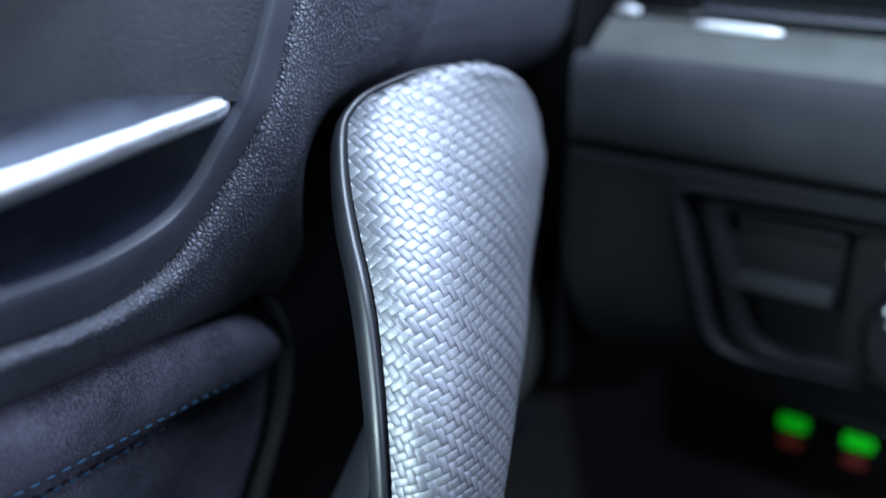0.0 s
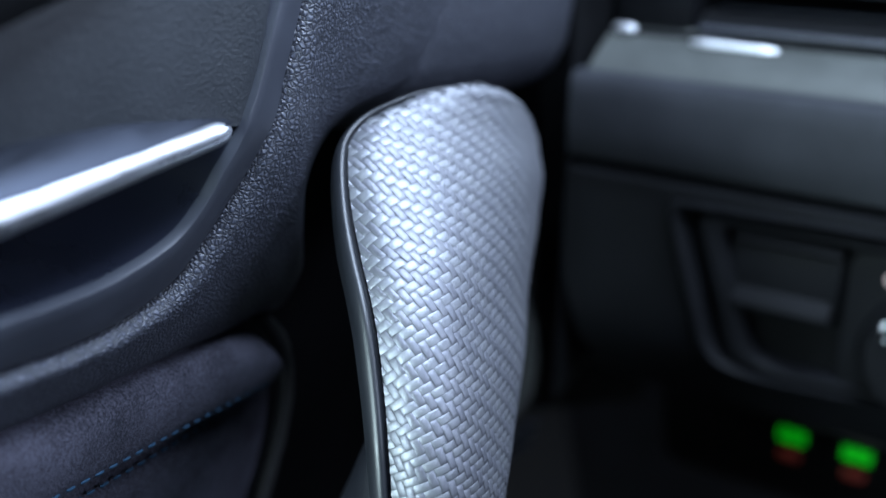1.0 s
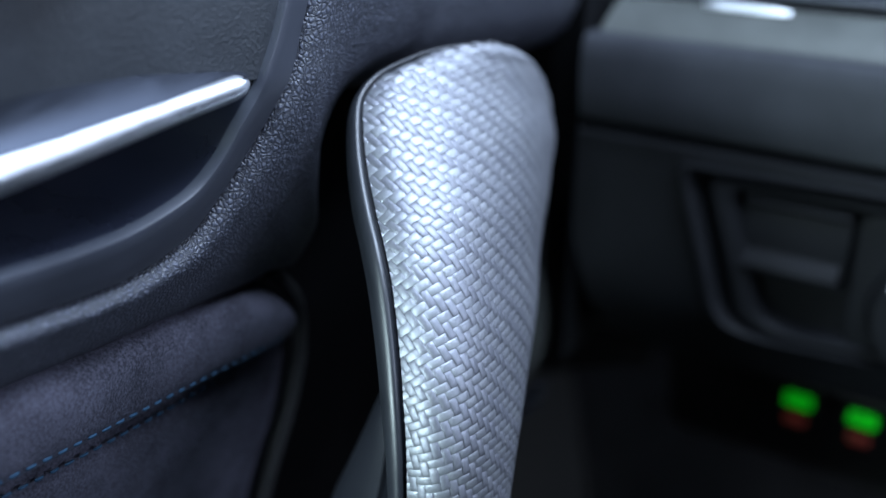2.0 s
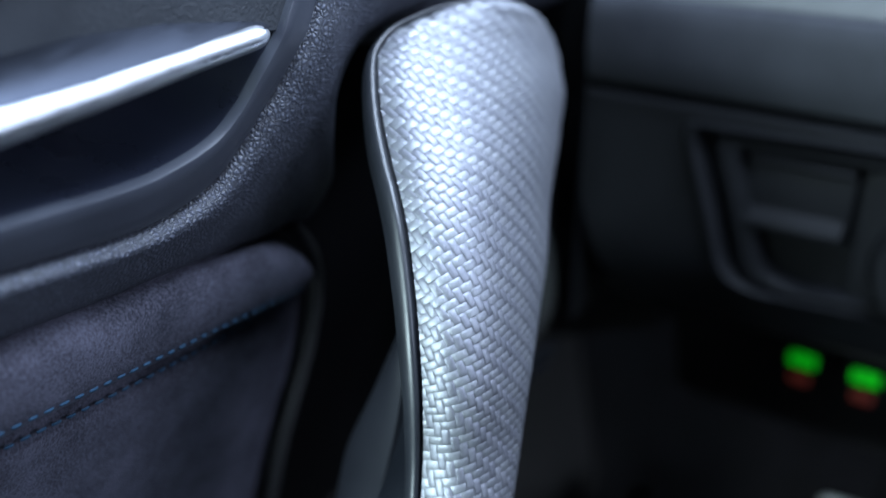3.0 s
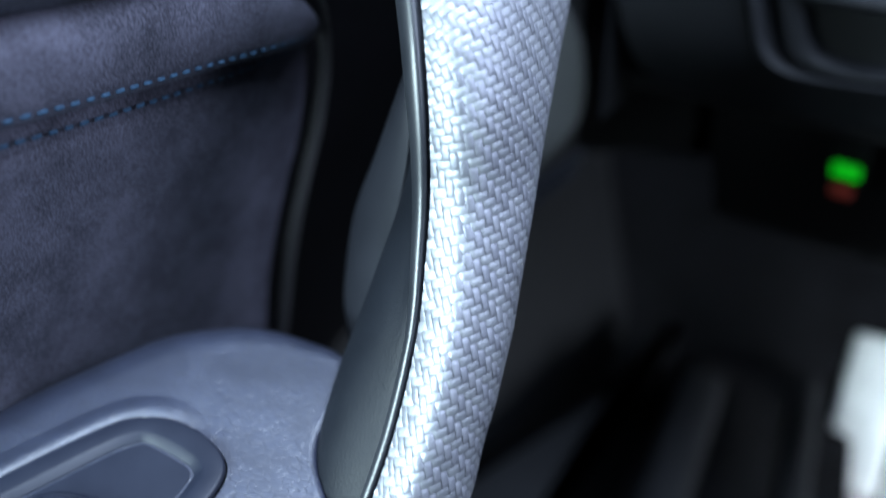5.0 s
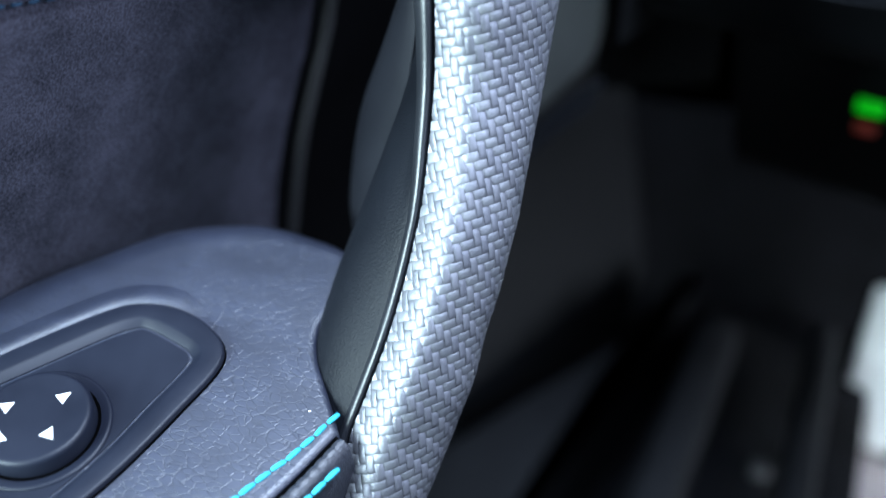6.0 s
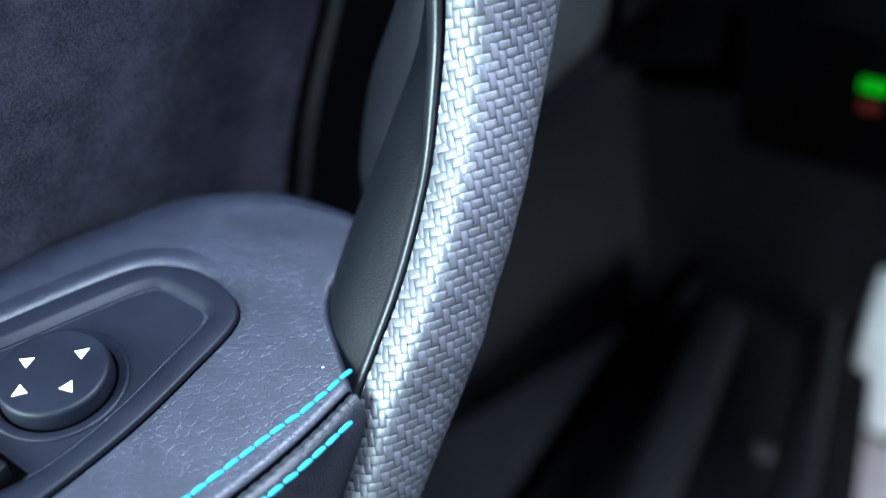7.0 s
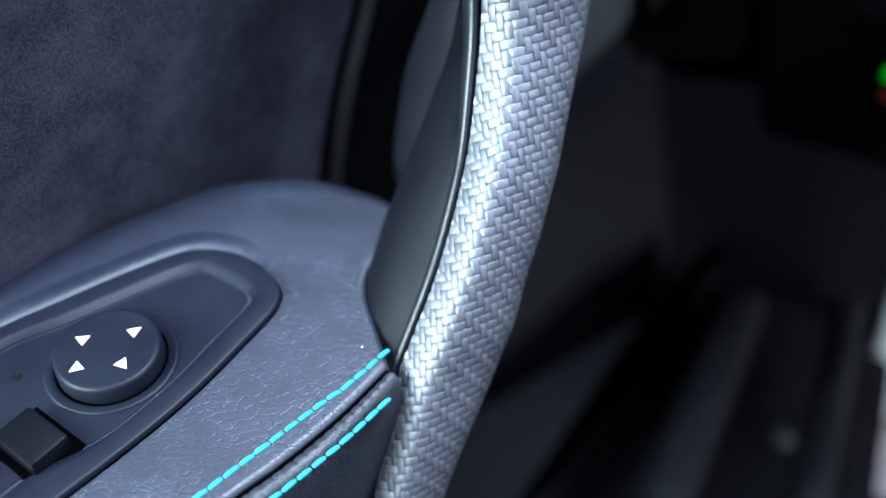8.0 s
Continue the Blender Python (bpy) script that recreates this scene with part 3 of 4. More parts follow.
for i in range(lo[0], hi[0]):
    for j in range(lo[1], hi[1]):
        k = (i - j) % 4
        if k not in (0, 2):
            continue
        if not any((i + a, j + b) in taken for a in (-1, 0, 1) for b in (-1, 0, 1)):
            continue
        weft = k == 0
        # weft floats span two columns, warp floats two rows
        cu, cv = (i + 1.0, j + 0.5) if weft else (i + 0.5, float(j))
        half_w = 0.50 + 0.015 * rng.random()
        seed = rng.random() * 50
        sk, tip = rng.uniform(-0.02, 0.02), rng.uniform(-0.08, 0.08)
        uv, zs, al = [], [], []
        for x in LX:
            for y in LY:
                a, b = (x * 1.06, y * half_w + sk * x)
                uv.append((cu + a) * U2 + (cv + b) * V2 if weft else (cu + b) * U2 + (cv + a) * V2)
                zs.append(0.38 * (1 - 0.95 * abs(x) ** 4) - 0.13 * y ** 4 + tip * x)
                al.append((x * 1.2 + seed, y * 16 + seed, seed))
        fi, fs = find(np.array(uv))
        ok = (fi >= 0) & (fi <= NV - 1) & (fs >= 0) & (fs <= NS - 1)
        if ok.sum() < 4:
            continue
        if fi.mean() > NV - 10:
            continue
        fi, fs = np.clip(fi, 0, NV - 1), np.clip(fs, 0, NS - 1)
        P = sample(FACE, fi, fs) + unit(sample(FNORM, fi, fs)) * np.array(zs)[:, None]
        if np.linalg.norm(P - P.mean(0), axis=1).max() > 5:
            continue
        bv = [bm.verts.new(p) for p in P]
        along += al
        # warp floats get a darker factor for how light falls on them
        yarn_shades += [(1.0, 1.0, 1.0) if weft else (0.81, 0.80, 0.83)] * len(bv)
        run = bv[(N1 - 1) * N2 + 3].co - bv[3].co
        tows += [tuple(run.normalized())] * len(bv)
        for x in range(N1 - 1):
            for y in range(N2 - 1):
                bm.faces.new((bv[x * N2 + y], bv[x * N2 + y + 1], bv[(x + 1) * N2 + y + 1], bv[(x + 1) * N2 + y]))
weave = part("weave", bm, M_TOW, handle, "silvery twill woven fibre skin")
tagged(weave, kind="stuff")
at = weave.data.attributes.new("along", "FLOAT_VECTOR", "POINT")
at.data.foreach_set("vector", np.array(along, np.float32).ravel())
at = weave.data.attributes.new("yarn_shade", "FLOAT_VECTOR", "POINT")
at.data.foreach_set("vector", np.array(yarn_shades, np.float32).ravel())
at = weave.data.attributes.new("tow", "FLOAT_VECTOR", "POINT")
at.data.foreach_set("vector", np.array(tows, np.float32).ravel())

# ---------------- armrest ----------------
RN = A(0.0887, -0.1298, 0.9876)
RX = A(1, 0, 0) - RN * RN[0]
RX /= np.linalg.norm(RX)
RY = np.cross(RN, RX)
RO = A(-21.0, 130.5, 650.1)


def R(x, y, h=0.0):
    """A place over the armrest's top, from x and y seen from above and the height off its face."""
    z = RO[2] - ((x - RO[0]) * RN[0] + (y - RO[1]) * RN[1]) / RN[2]
    return A(x, y, z) + RN * h


armrest = thing("armrest", (-40, 110, 600), "black leather armrest with bright cyan double stitching", "armrest")
BACK = [(-158, 40), (-138, 74), (-114, 111), (-106, 129), (-96, 145), (-85, 159.5), (-73.5, 173.5), (-58, 183), (-48.5, 185.5), (-36.5, 185.5), (-19, 181.5), (-11, 177)]
FOOT = [(-9, 172), (-8.5, 164), (-8.7, 156), (-9, 147), (-6, 139), (-0.5, 131.5), (4.5, 125), (8.5, 119.5)]
SIDE = [(8.5, 118), (3, 101), (-4, 84.5), (-10, 73), (-18, 57), (-30, 33), (-42, 8)]
loop = np.vstack([curve(BACK, 60), curve(FOOT, 40), curve(SIDE, 60)])
cx = loop.mean(0)
nrm = np.gradient(np.vstack([loop[-1:], loop, loop[:1]]), axis=0)[1:-1]
nrm = np.stack([nrm[:, 1], -nrm[:, 0]], 1)
nrm /= np.linalg.norm(nrm, axis=1)[:, None]
if ((loop - cx) * nrm).sum() < 0:
    nrm = -nrm
rows = []
# the edge towards the door rolls over in a wide curve, the others tightly
wide = np.convolve(np.pad(np.r_[np.full(54, 3.4), np.full(8, 1.0), np.full(len(loop) - 62, 0.42)], 6, "edge"), np.ones(13) / 13, "valid")
for inset, h in ((-0.5, -30), (0.0, -7), (0.6, -3.4), (1.5, -1.7), (2.6, -0.8), (3.8, -0.25), (5.0, 0), (5.6, 0), (6.2, 0)):
    rows.append([R(*(p - v * inset * k), h * (k ** 1.02 if h > -20 else 1)) for p, v, k in zip(loop, nrm, wide)])
bm = grid(rows, close=True)
nn = len(loop)
cap(bm, range(len(bm.verts) - nn, len(bm.verts)))
bmesh.ops.triangulate(bm, faces=[f for f in bm.faces if len(f.verts) > 4])
bmesh.ops.recalc_face_normals(bm, faces=bm.faces[:])
part("top_pad", bm, M_NAPPA, armrest, "fine-grained black leather top")
NSD = 420
sd = curve(SIDE, NSD)
sv = np.gradient(sd, axis=0)
sv = np.stack([-sv[:, 1], sv[:, 0]], 1)
sv /= np.linalg.norm(sv, axis=1)[:, None]
if sv[0] @ A(1, -0.3) < 0:
    sv = -sv
rows = []
near = np.interp(np.arange(NSD), (0, 98), (0.75, 1.0))
run = np.r_[0, np.cumsum(np.linalg.norm(np.diff(sd, axis=0), axis=1))]
pucker = 0.5 + 0.5 * np.cos(2 * math.pi * run / 3.1)
for o, h in ((0.3, -12), (0.42, -4.0), (0.6, -1.7), (0.95, -0.75), (1.6, -0.3), (2.8, -0.25), (4.2, -0.8), (5.6, -2.4), (6.8, -5.5), (7.5, -10), (7.7, -20), (7.7, -45), (7.7, -90)):
    dip = max(0.0, 1 - abs(o - 1.2) / 1.6)
    rows.append([R(*(p + v * o * k), h - 0.5 * dip * w ** 4) for p, v, k, w in zip(sd, sv, near, pucker)])
# black cord laid in the seam as its deep shade
part("seam_gap_shade", tube([R(*(p + v * 0.35 * k), -1.5) for p, v, k in zip(sd[::6], sv[::6], near[::6])], 0.75, 6), M_GAP_SHADE, armrest)
part("side_pad", grid(rows), M_SIDE, armrest, "grained black leather side")
ROW_TWO = [(12.6, 110), (9, 100), (5, 90), (-0.8, 77.5), (-8.6, 62), (-20, 40), (-33, 14)]
stitches("stitch", [R(*p, 0.05) for p in curve([(6.8, 124), (1.5, 110), (-3.2, 100.6), (-13.3, 79), (-18, 69.1), (-34, 37), (-46, 12)], 60)], 4.1, 4.45, M_CYAN, armrest, RN, 0.76)
stitches("stitch", [R(*p, -0.55) for p in curve(ROW_TWO, 60)], 4.1, 4.45, M_CYAN, armrest, RN, 0.76)

# ---------------- mirror switch panel ----------------
panel = thing("mirror_switch_panel", (-60, 95, 648), "black mirror adjustment switch panel set in the armrest", "switch panel")
PM = basis(RO, RX, RY, RN)


def pl(x, y):
    """From plan x and y into the panel's own plane."""
    d = R(x, y) - RO
    return (d @ RX, d @ RY)


def outline(pts, n=160):
    """A closed smooth outline through plan points, in the panel's plane."""
    P = [pl(*p) for p in pts]
    loop = curve(P + P[:1], n + 1)[:-1]
    return loop


OUTER = outline([(-118, 40), (-104, 70), (-92, 92), (-83, 105.5), (-74, 118.5), (-64, 131.5), (-58, 136.5), (-49, 139), (-40, 138), (-33, 135), (-28.5, 131), (-27, 125), (-29, 113), (-34.8, 88), (-46, 58), (-60, 28), (-90, 22)])
INNER_FINE = outline([(-108, 34), (-98, 60), (-86.7, 86.9), (-76.1, 100.6), (-65.2, 115.6), (-58.2, 125.0), (-54.2, 129.0), (-50.9, 130.3), (-40.4, 128.2), (-36.8, 126.8), (-35.6, 123.4), (-38.3, 109.0), (-41.1, 94.1), (-47.6, 74.8), (-58, 60), (-68, 36), (-90, 30)], 800)
INNER = INNER_FINE[::5]


def resample(loop, n):
    P = np.vstack([loop, loop[:1]])
    s = np.r_[0, np.cumsum(np.linalg.norm(np.diff(P, axis=0), axis=1))]
    q = np.linspace(0, s[-1], n, endpoint=False)
    return np.stack([np.interp(q, s, P[:, k]) for k in range(2)], 1)


ro = OUTER
ri = np.array([INNER_FINE[((INNER_FINE - p) ** 2).sum(1).argmin()] for p in ro])
rows = []
for w, z in ((0.0, -1.0), (0.0, 1.2), (0.02, 1.65), (0.05, 1.9), (0.09, 2.0), (0.58, 1.9), (0.64, 1.8), (0.69, 1.6), (0.88, 0.6), (0.91, 0.42), (0.935, -0.5), (1.0, -0.5)):
    rows.append([(*(ro[i] * (1 - w) + ri[i] * w), z) for i in range(len(ro))])
part("bezel", moved(grid(rows, close=True, flip=True), PM), M_SWITCH, panel, "chamfered black bezel")
turn = np.gradient(np.vstack([ro[-1:], ro, ro[:1]]), axis=0)[1:-1]
away = unit(np.stack([turn[:, 1], -turn[:, 0]], 1))
away *= np.sign(((ro - ro.mean(0)) * away).sum())
swell = np.clip((away @ A(-0.82, 0.57) + 0.05) / 0.9, 0, 1) ** 1.5
rows = [[(*(p + v * d), z * f - 0.7 * (1 - f)) for p, v, f in zip(ro, away, swell)] for d, z in ((-0.2, 0.3), (0.4, 1.1), (1.4, 1.6), (2.6, 1.8), (4, 1.6), (6.5, 0.8), (9, -0.2), (12, -2))]
part("collar", moved(grid(rows, close=True), PM), M_NAPPA, armrest, "rolled leather edge beside the switch panel")
# black ring drawn as the shade between bezel and leather
part("bezel_gap_shade", moved(tube([(*p, 0.0) for p in np.vstack([ro, ro[:1]])], 0.45, 6), PM), M_GAP_SHADE, panel)
part("plate", moved(slab([tuple(p) for p in INNER], -0.4, 0.3, 0), PM), M_SWITCH, panel)


def disc(profile, seg=64):
    """A turned body from (radius, height) pairs."""
    rows = [[(r * math.cos(w), r * math.sin(w), z) for w in np.linspace(0, 2 * math.pi, seg, endpoint=False)] for r, z in profile]
    bm = grid(rows, close=True)
    cap(bm, range(len(bm.verts) - seg, len(bm.verts)))
    bmesh.ops.recalc_face_normals(bm, faces=bm.faces[:])
    return bm


kx, ky = pl(-58.5, 95)
KM = PM @ Matrix.Translation((kx, ky, 0))
part("knob_well", moved(disc([(17.2, 0.2), (17.0, 0.7), (16.6, 0.95), (16.1, 0.9), (14.6, 0.5), (14.4, 0.38)]), KM), M_SWITCH, panel)
# flat black disc as the shade round the knob
part("knob_gap_shade", moved(disc([(14.5, 0.2), (14.4, 0.40), (13.0, 0.40)]), KM), M_GAP_SHADE, panel)
knob = part("knob", moved(disc([(13.6, 0.3), (13.5, 4.3), (13.25, 5.0), (12.9, 5.4), (12.4, 5.55), (11.6, 5.5), (10.8, 5.45)]), KM), M_SWITCH, panel, "round black mirror adjuster")
for cxy, ang in (((-66, 95), 0), ((-55, 102), 0), ((-52, 92), 0), ((-62, 87), 0)):
    x, y = pl(*cxy)
    d = A(x - kx, y - ky)
    d /= np.linalg.norm(d)
    s = A(-d[1], d[0])
    c = A(x, y)
    tri = [c + d * 2.0, c - d * 1.2 + s * 1.7, c - d * 1.2 - s * 1.7]
    part("arrow", moved(slab([tuple(t) for t in tri], 5.45, 5.62), PM), M_WHITE, knob, "white arrow print", smooth=False)
bx, by = pl(-60.6, 67)
bdir = A(*pl(-52, 69)) - A(*pl(-67, 73))
bdir /= np.linalg.norm(bdir)
BM = PM @ basis((bx, by, 2.2), (*bdir, 0), (-bdir[1], bdir[0], 0), (0, 0, 1))
# black plate as the shade of a well that is not cut
part("button_well_shade", moved(box(18.8, 14.8, 1.2, 0.2), PM @ basis((bx, by, -0.24), (*bdir, 0), (-bdir[1], bdir[0], 0), (0, 0, 1))), M_GAP_SHADE, panel)
part("button", moved(box(14.5, 10.5, 6, 1.0), BM), M_BUTTON, panel, "glossy black rocker button")
lx, ly = pl(-78, 82)
part("indicator_hole", moved(disc([(1.3, 0.2), (1.2, 0.36), (0.9, 0.32)], 20), PM @ Matrix.Translation((lx, ly, 0.1))), M_BLACK, panel)

lint = thing("lint_speck", R(-0.3, 121.9, 0), "tiny white lint speck lying on the leather armrest", "lint")
part("fibre", tube([R(-0.5, 121.8, 0.1), R(-0.25, 121.9, 0.22), R(0.0, 122.0, 0.1)], 0.16, 6), M_WHITE, lint)

# ---------------- dashboard ----------------
DX, DF, DO = A(0.951, -0.309, 0), A(0.309, 0.951, 0), A(138, 361, 0)


def B(s, z, off=0.0):
    """A place on the dashboard: s along it to the right, z height, off away from the seat."""
    return DO + DX * s + DF * off + A(0, 0, z)


BMX = basis(DO, DX, DF, (0, 0, 1))


def dash_rows(profile, s0, s1, n=24, droop=0.0):
    return [[B(s, z + droop * (s - s0), o) for s in np.linspace(s0, s1, n)] for z, o in profile]


dash = thing("dashboard", (220, 420, 660), "dark plastic dashboard with gloss trim, air vent and light switches", "dashboard")
part("upper_pad", grid(dash_rows([(757, 18), (759, 6), (760.5, 1.5), (763, 0), (775, -1.5), (788, -1.5), (794.5, -0.5), (797, 1.5), (798, 6), (797, 14)], -116, 300)), M_PAD, dash, "dark soft dashboard pad")
part("decor_strip", grid(dash_rows([(795, 8), (800, 10), (806, 20), (811, 32), (813, 40)], -112, 300)), M_DECOR, dash, "gloss grey decor strip")
part("vent_lip", tube([B(s, 814.5, 36) for s in np.linspace(-74, 300, 30)], 1.5, 10), M_SOFT, dash, "satin lower lip of the air vent")
part("seam_groove", tube([B(s, 811.2, 31.5) for s in np.linspace(-110, 300, 30)], 1.3, 8), M_BLACK, dash)
# two short bright rods stand in for highlights on the trim edge
part("glint_piece", tube([B(s, 812.6, 29.5) for s in np.linspace(-110.5, -100, 8)], [1.0, 1.7, 2.0, 2.1, 2.1, 2.0, 1.7, 1.0], 12), M_GLINT, dash, "bright metal piece standing for a glint")
part("glint_piece", tube([B(s, 809.6 - 0.02 * (s + 74), 28.0) for s in np.linspace(-74.5, -38.5, 14)], [1.0, 1.6] + [2.0] * 10 + [1.6, 1.0], 12), M_GLINT, dash, "bright metal piece standing for a glint")
vent = part("air_vent", grid(dash_rows([(813, 38), (818, 42), (822, 60), (826, 95), (834, 96), (846, 60), (850, 44), (862, 44)], -76, 300)), M_BLACK, dash, "air vent opening")
for k in range(3):
    part("slat", moved(box(360, 26, 1.6, 0.6), BMX @ Matrix.Translation((110, 62, 822 + 9 * k))), M_SATIN, vent)
part("vent_cheek", moved(box(36, 60, 60, 6), BMX @ Matrix.Translation((-96, 66, 838))), M_DASH, dash)
# lower panel with the recess of the light switches
part("lower_panel", grid(dash_rows([(758, 14), (757, 5), (754, 1.5), (750, 1.5)], -116, 300)), M_DASH, dash)
HOLE = round_poly([(-72, 749), (16, 751), (260, 753), (260, 680), (28, 678.5), (-34, 674.5), (-48.5, 680), (-60.5, 716)], [6, 40, 2, 2, 30, 12, 8, 24])
hole = resample(HOLE, 120)
rim_c = np.array([60, 710])
rows = []
for w, o in ((1.0, 3), (1.0, 1.5), (0.985, -1.0), (0.97, -1.2), (0.95, 0.5), (0.93, 6), (0.90, 12), (0.88, 14)):
    rows.append([B(*(rim_c + (p - rim_c) * (w + 0.0)), o) for p in hole])
part("switch_surround", grid(rows, close=True), M_DASH, dash, "raised frame round the light switches")
part("switch_backing", grid([[B(s, z, 13) for s in (-70, 300)] for z in (660, 756)]), M_BLACK, dash)
outer = []
for p in hole:
    d = p - rim_c
    e = A(max(-116, min(300, rim_c[0] + d[0] * 1.5)), max(640, min(751, rim_c[1] + d[1] * 1.8)))
    outer.append((p, e))
rows = [[B(*(p * (1 - w) + e * w), 2 + 26 * max(0, (690 - (p * (1 - w) + e * w)[1]) / 50) ** 2 * (w > 0)) for p, e in outer] for w in (0, 0.15, 0.4, 0.7, 1.0)]
part("lower_fascia", grid(rows, close=True), M_DASH, dash, "dark lower dashboard panel")
part("under_panel", grid([[B(s, z, o) for s in np.linspace(-116, 300, 12)] for z, o in ((652, 20), (640, 34), (634, 70), (636, 200))]), M_DASH, dash)
# black sheet stands in for the dash underside and its shadow
part("knee_panel", grid([[B(s, z, o) for s in np.linspace(-116, 300, 12)] for z, o in ((634, 150), (610, 158), (560, 172), (490, 196), (470, 214), (466, 260))]), M_BLACK, dash, "black panel filling the shade behind the plug block")
# unseen slab, added to keep the windscreen lamp out of the footwell
part("top_cover", grid([[B(s, z, o) for s in np.linspace(-116, 700, 14)] for z, o in ((850, 44), (862, 50), (870, 120), (868, 520))]), M_BLACK, dash, "black top of the dashboard")
part("side_cap", grid([[B(-116, z, o) for o in (0, 30, 120, 260)] for z in (634, 700, 760, 800, 860)]), M_BLACK, dash)
rows = []
for w, o in ((0.89, 10), (0.885, 3), (0.87, 0.6), (0.82, 0.8), (0.80, 2.5), (0.79, 13)):
    rows.append([B(*(rim_c + (p - rim_c) * w), o) for p in hole])
part("inner_frame", grid(rows, close=True), M_DASH, dash, "narrow frame inside the switch recess")
b1 = part("light_button", moved(box(44, 10, 34, 2.2), BMX @ Matrix.Translation((-18.5, 9, 721))), M_DASH, dash, "double light button")
part("bevel_bar", moved(box(40, 5, 10, 1.5), BMX @ basis((-18.5, 4.0, 712), (1, 0, 0), (0, 0.8, -0.6), (0, 0.6, 0.8))), M_DASH, b1)
part("upper_lip", moved(box(42, 5, 5, 1.5), BMX @ basis((-18.5, 5.0, 737), (1, 0, 0), (0, 0.7, -0.7), (0, 0.7, 0.7))), M_DASH, b1)
KD = BMX @ basis((40, 12, 703), (1, 0, 0), (0, 0, 1), (0, -1, 0))
part("switch_plate", moved(slab(round_poly([(7, 672), (76, 668), (76, 742), (4, 740)], 8), 0, 8, 2, 3), BMX @ basis((0, 14, 0), (1, 0, 0), (0, 0, 1), (0, -1, 0))), M_DASH, dash)
knob2 = part("light_knob", moved(disc([(27, -2), (27, 7.5), (25.5, 9.5), (25, 8.2), (24, 8.2), (23.6, 17), (22.4, 18.5), (20, 18.8), (15, 18.2)], 56), KD), M_DASH, dash, "round light switch knob")
part("mark", moved(box(3.0, 8, 0.8, 0.3), KD @ Matrix.Translation((-17, 11, 18.2))), M_WHITE, knob2, "white pointer mark")
part("symbol", moved(disc([(3.2, 0), (3.1, 0.5), (2.6, 0.6)], 20), BMX @ basis((21.5, 5.9, 731), (1, 0, 0), (0, 0, 1), (0, -1, 0))), M_PINK, dash, "pale pink printed symbol")

# lamps of the plug block under the dashboard
for s in (-21.0, 13.5):
    lamp = thing("connector_lamp", B(s, 566, 122), "small green and red indicator lamp under the dashboard", "indicator lamp", "indicator lamps")
    part("housing", moved(box(23, 10, 70, 2), BMX @ Matrix.Translation((s, 124.5, 601))), M_BLACK, lamp, "black plug housing")
    part("green_lens", moved(box(15.5, 4, 8, 1.8), BMX @ Matrix.Translation((s, 118.5, 580))), M_GREEN, lamp, "glowing green lens")
    part("red_lens", moved(box(12, 4, 6, 1.4), BMX @ Matrix.Translation((s, 118.5, 567.5))), M_RED, lamp, "dim red lens")

# ---------------- footwell ----------------
floor = tagged(part("floor", grid([[A(x, y, 150 + (max(0, y - 600) * 0.8)) for x in np.linspace(-400, 900, 14)] for y in np.linspace(-900, 900, 19)]), M_CARPET), "dark carpet of the car floor", "floor", "", "structure")


def strip_box(name, a, b, width, height, material, parent, label="", bevel=4.0):
    """A long bevelled bar from a to b."""
    a, b = A(*a), A(*b)
    y = (b - a) / np.linalg.norm(b - a)
    x = np.cross(y, A(0, 0, 1))
    x /= np.linalg.norm(x)
    return part(name, moved(box(width, np.linalg.norm(b - a), height, bevel, 3), basis((a + b) / 2, x, y, np.cross(x, y))), material, parent, label)


sill = thing("door_sill", (0, 430, 240), "dark plastic door sill trim beside the footwell", "door sill")
out = round_poly([(-110, 300), (-86, 402), (60, 645), (78, 690), (44, 590), (28, 535), (-6, 372), (-30, 250)], [10, 10, 6, 4, 10, 20, 20, 10])
part("sill_top", slab([tuple(p) for p in out], 160, 300, 8, 3), M_DASH, sill)
kick = thing("kick_panel", (-20, 520, 300), "black kick panel below the dashboard end", "kick panel")
part("lower_panel", moved(box(14, 420, 290, 6), basis((-70, 560, 355), (0.9, -0.35, 0.2), (0.35, 0.93, 0), (-0.2, 0.1, 0.97))), M_DASH, kick)
part("upper_panel", moved(box(14, 420, 220, 6), basis((-121, 585, 612), (0.9, -0.35, 0.2), (0.35, 0.93, 0), (-0.2, 0.1, 0.97))), M_DASH, kick)
# black strip on top of the sill as the shade of a groove
strip_box("groove", (-68, 444, 301), (50, 615, 301), 14, 5, M_GAP_SHADE, sill, "black strip for the shade in the sill gap", 1)
rest = thing("footrest", (110, 480, 170), "ribbed black footrest in the footwell", "footrest")
part("base", slab([(40, 370), (210, 400), (240, 690), (95, 690)], 160, 268, 10, 3), M_CARPET, rest)
strip_box("rib", (74, 372, 296), (106, 600, 308), 34, 40, M_DASH, rest, "", 12)
strip_box("rib", (166, 405, 296), (186, 620, 308), 24, 40, M_DASH, rest, "", 10)
part("stud", moved(disc([(8, 0), (8, 5), (6, 8), (3, 9)], 24), Matrix.Translation((150, 496, 268))), M_RUBBER, rest, "metal stud")
pedal = thing("brake_pedal", (250, 650, 190), "pale rubber-faced brake pedal above the footwell floor", "pedal")
PU = A(0.0850, 0.4798, 0.8733)
PX = unit(A(0.9532, -0.2088, 0.2188) - PU * (PU @ A(0.9532, -0.2088, 0.2188)))
for k in (0, 1):
    part("plate", moved(box(46, 8, 134, 5, 3), basis(A(216, 632, 282) + PX * (23 + 53 * k), PX, np.cross(PU, PX), PU)), M_PEDAL, pedal)
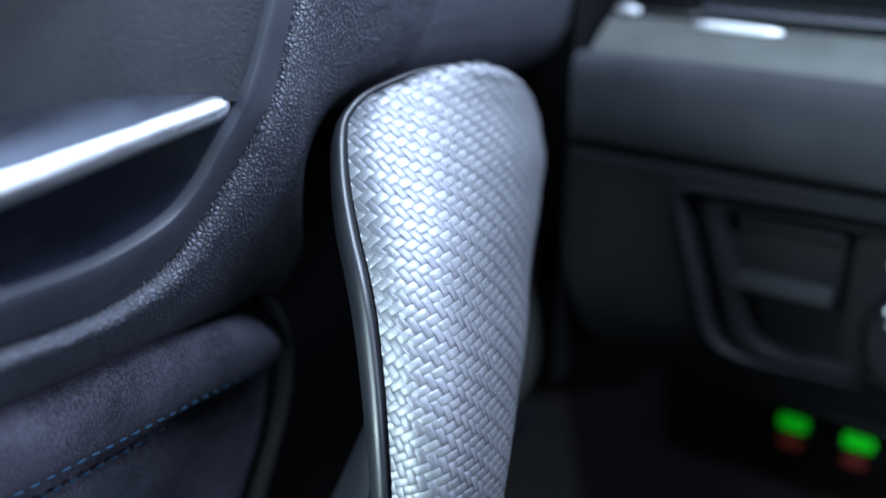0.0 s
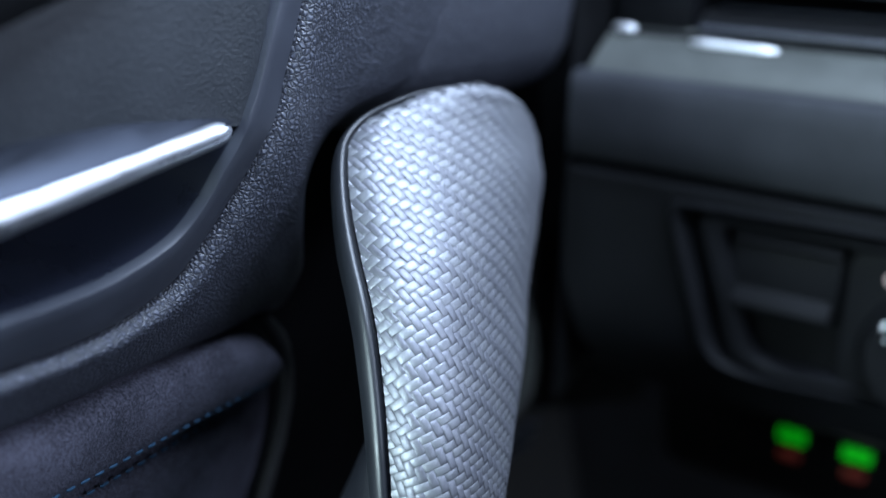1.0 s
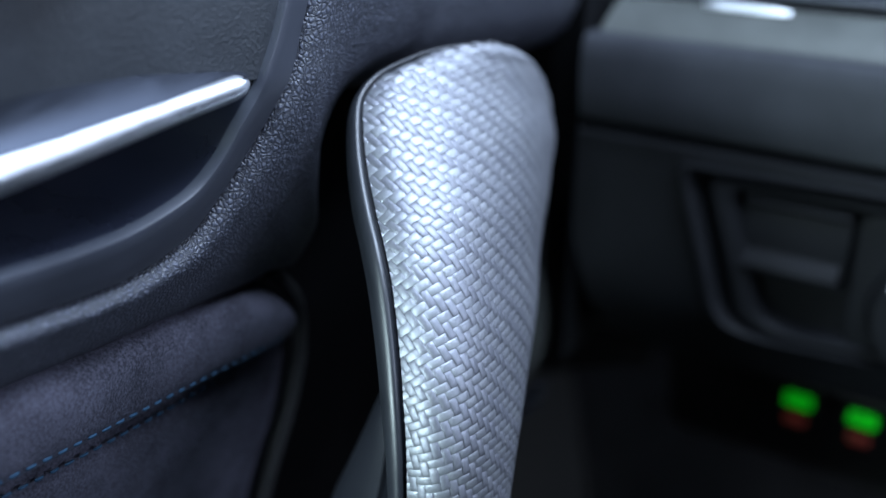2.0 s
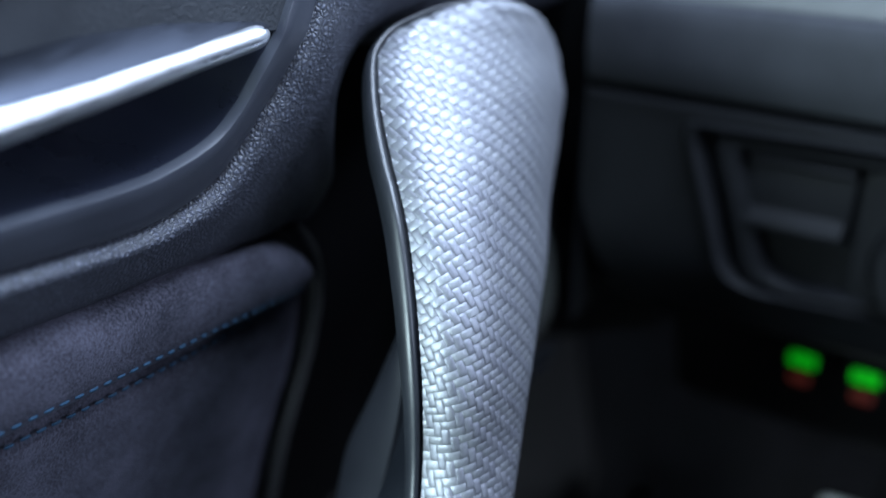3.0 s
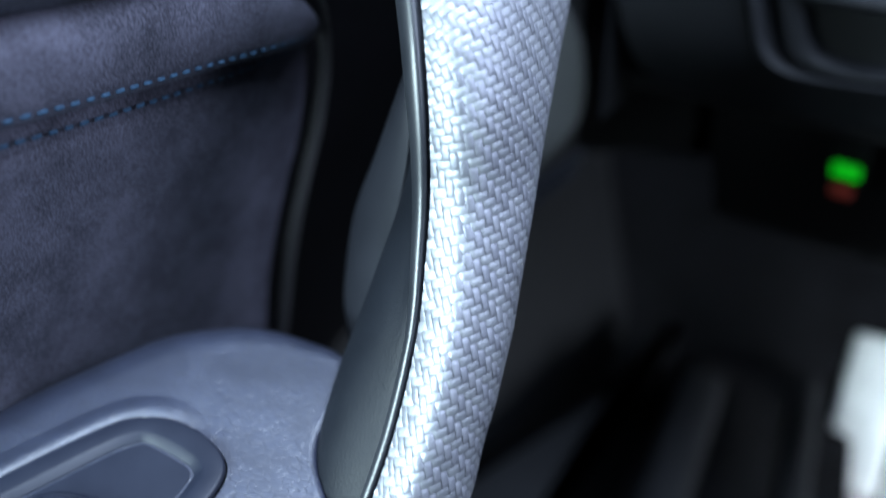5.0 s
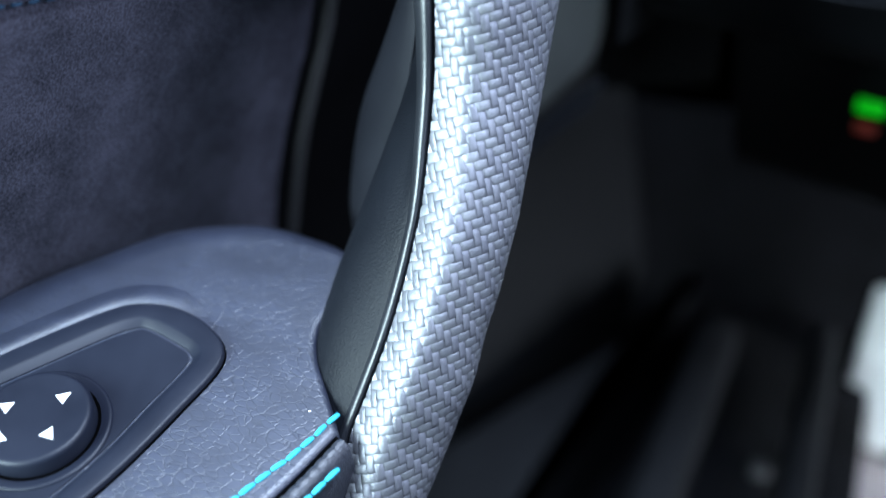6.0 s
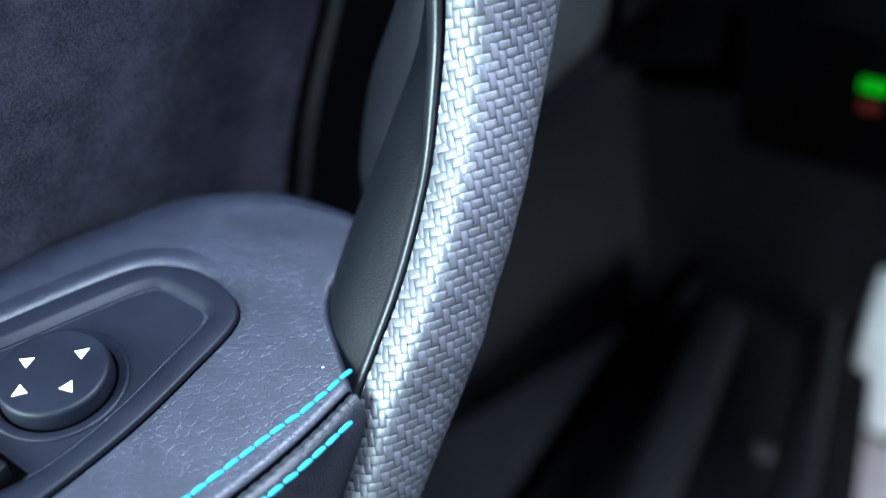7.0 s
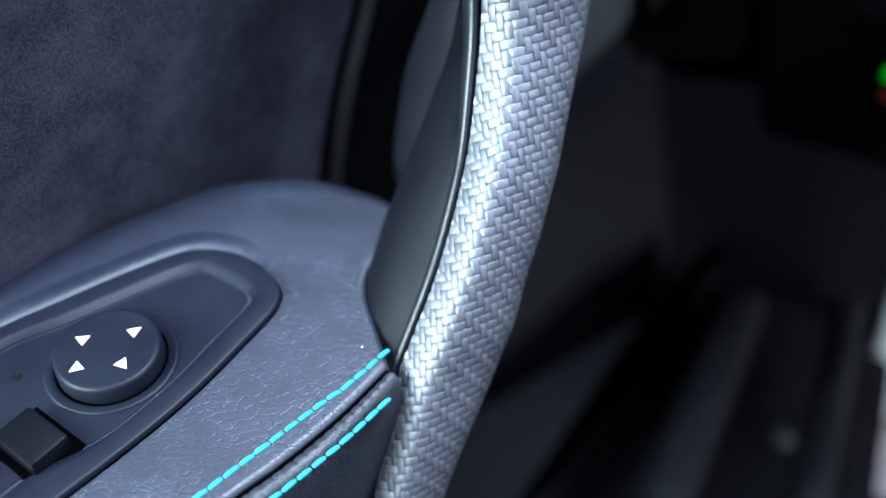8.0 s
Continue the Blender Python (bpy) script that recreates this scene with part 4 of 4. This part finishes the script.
part("arm", moved(box(22, 12, 260, 4), basis((285, 700, 350), (0.951, -0.309, 0.0), (0.25, 0.77, -0.59), (0.18, 0.56, 0.81))), M_BLACK, pedal)
heel = thing("heel_plate", (270, 560, 160), "pale worn heel plate on the footwell floor", "heel plate")
part("plate", moved(box(120, 84, 6, 2, 2), basis((270, 582, 179), (0.951, -0.309, 0), (0.309, 0.951, 0), (0, 0, 1))), M_HEEL, heel)
part("rim", moved(box(126, 6, 26, 2, 2), basis((284, 627, 169), (0.951, -0.309, 0), (0.309, 0.951, 0), (0, 0, 1))), M_DASH, heel)
front = thing("door_front_trim", (0, 425, 560), "grey trim at the door's front edge", "door trim")
STAND = basis((0, 430, 0), (1, 0, 0), (0, 0, 1), (0, -1, 0))
part("panel", moved(slab(round_poly([(-40, 566), (-18, 577), (6.5, 605), (13.3, 617.5), (15.7, 636), (12, 664), (-4, 690), (-40, 700)], [3, 5, 6, 6, 10, 10, 10, 4]), 0, 6, 2, 3), STAND), M_TRIM, front, "grey trim panel")
part("edge", moved(slab(round_poly([(-40, 530), (-18.7, 553), (13.9, 588.5), (18, 601), (13, 600), (-18, 569.5), (-40, 552)], [1, 2, 2, 1, 1, 2, 1]), 0, 9, 2, 3), STAND), M_WING, front, "dark raised edge strip")


def wall(name, pts, material, label, category):
    bm = bmesh.new()
    bm.faces.new([bm.verts.new(p) for p in pts])
    bmesh.ops.solidify(bm, geom=bm.faces[:], thickness=-12)
    return tagged(part(name, bm, material, None, "", False), label, category, "", "structure")


wall("wall_left", [(-340, -900, 150), (-340, 1000, 150), (-340, 1000, 780), (-340, -900, 780)], M_BLACK, "dark outer skin of the door below its window", "wall")
wall("wall_firewall", [(-340, 880, 150), (900, 880, 150), (900, 880, 1000), (-340, 880, 1000)], M_CARPET, "dark carpeted bulkhead at the front of the footwell", "wall")
wall("wall_right", [(900, -900, 150), (900, 880, 150), (900, 880, 1000), (900, -900, 1000)], M_BLACK, "dark far side of the cabin", "wall")
wall("wall_rear", [(-340, -900, 150), (900, -900, 150), (900, -900, 1000), (-340, -900, 1000)], M_BLACK, "dark rear of the cabin", "wall")
wall("ceiling", [(-340, -900, 1420), (900, -900, 1420), (900, -20, 1420), (-340, -20, 1420)], M_SOFT, "dark roof lining", "ceiling")
wall("pillar", [(0, 500, 560), (70, 530, 560), (70, 530, 885), (0, 500, 885)], M_BLACK, "black shut pillar between door and dashboard", "pillar")
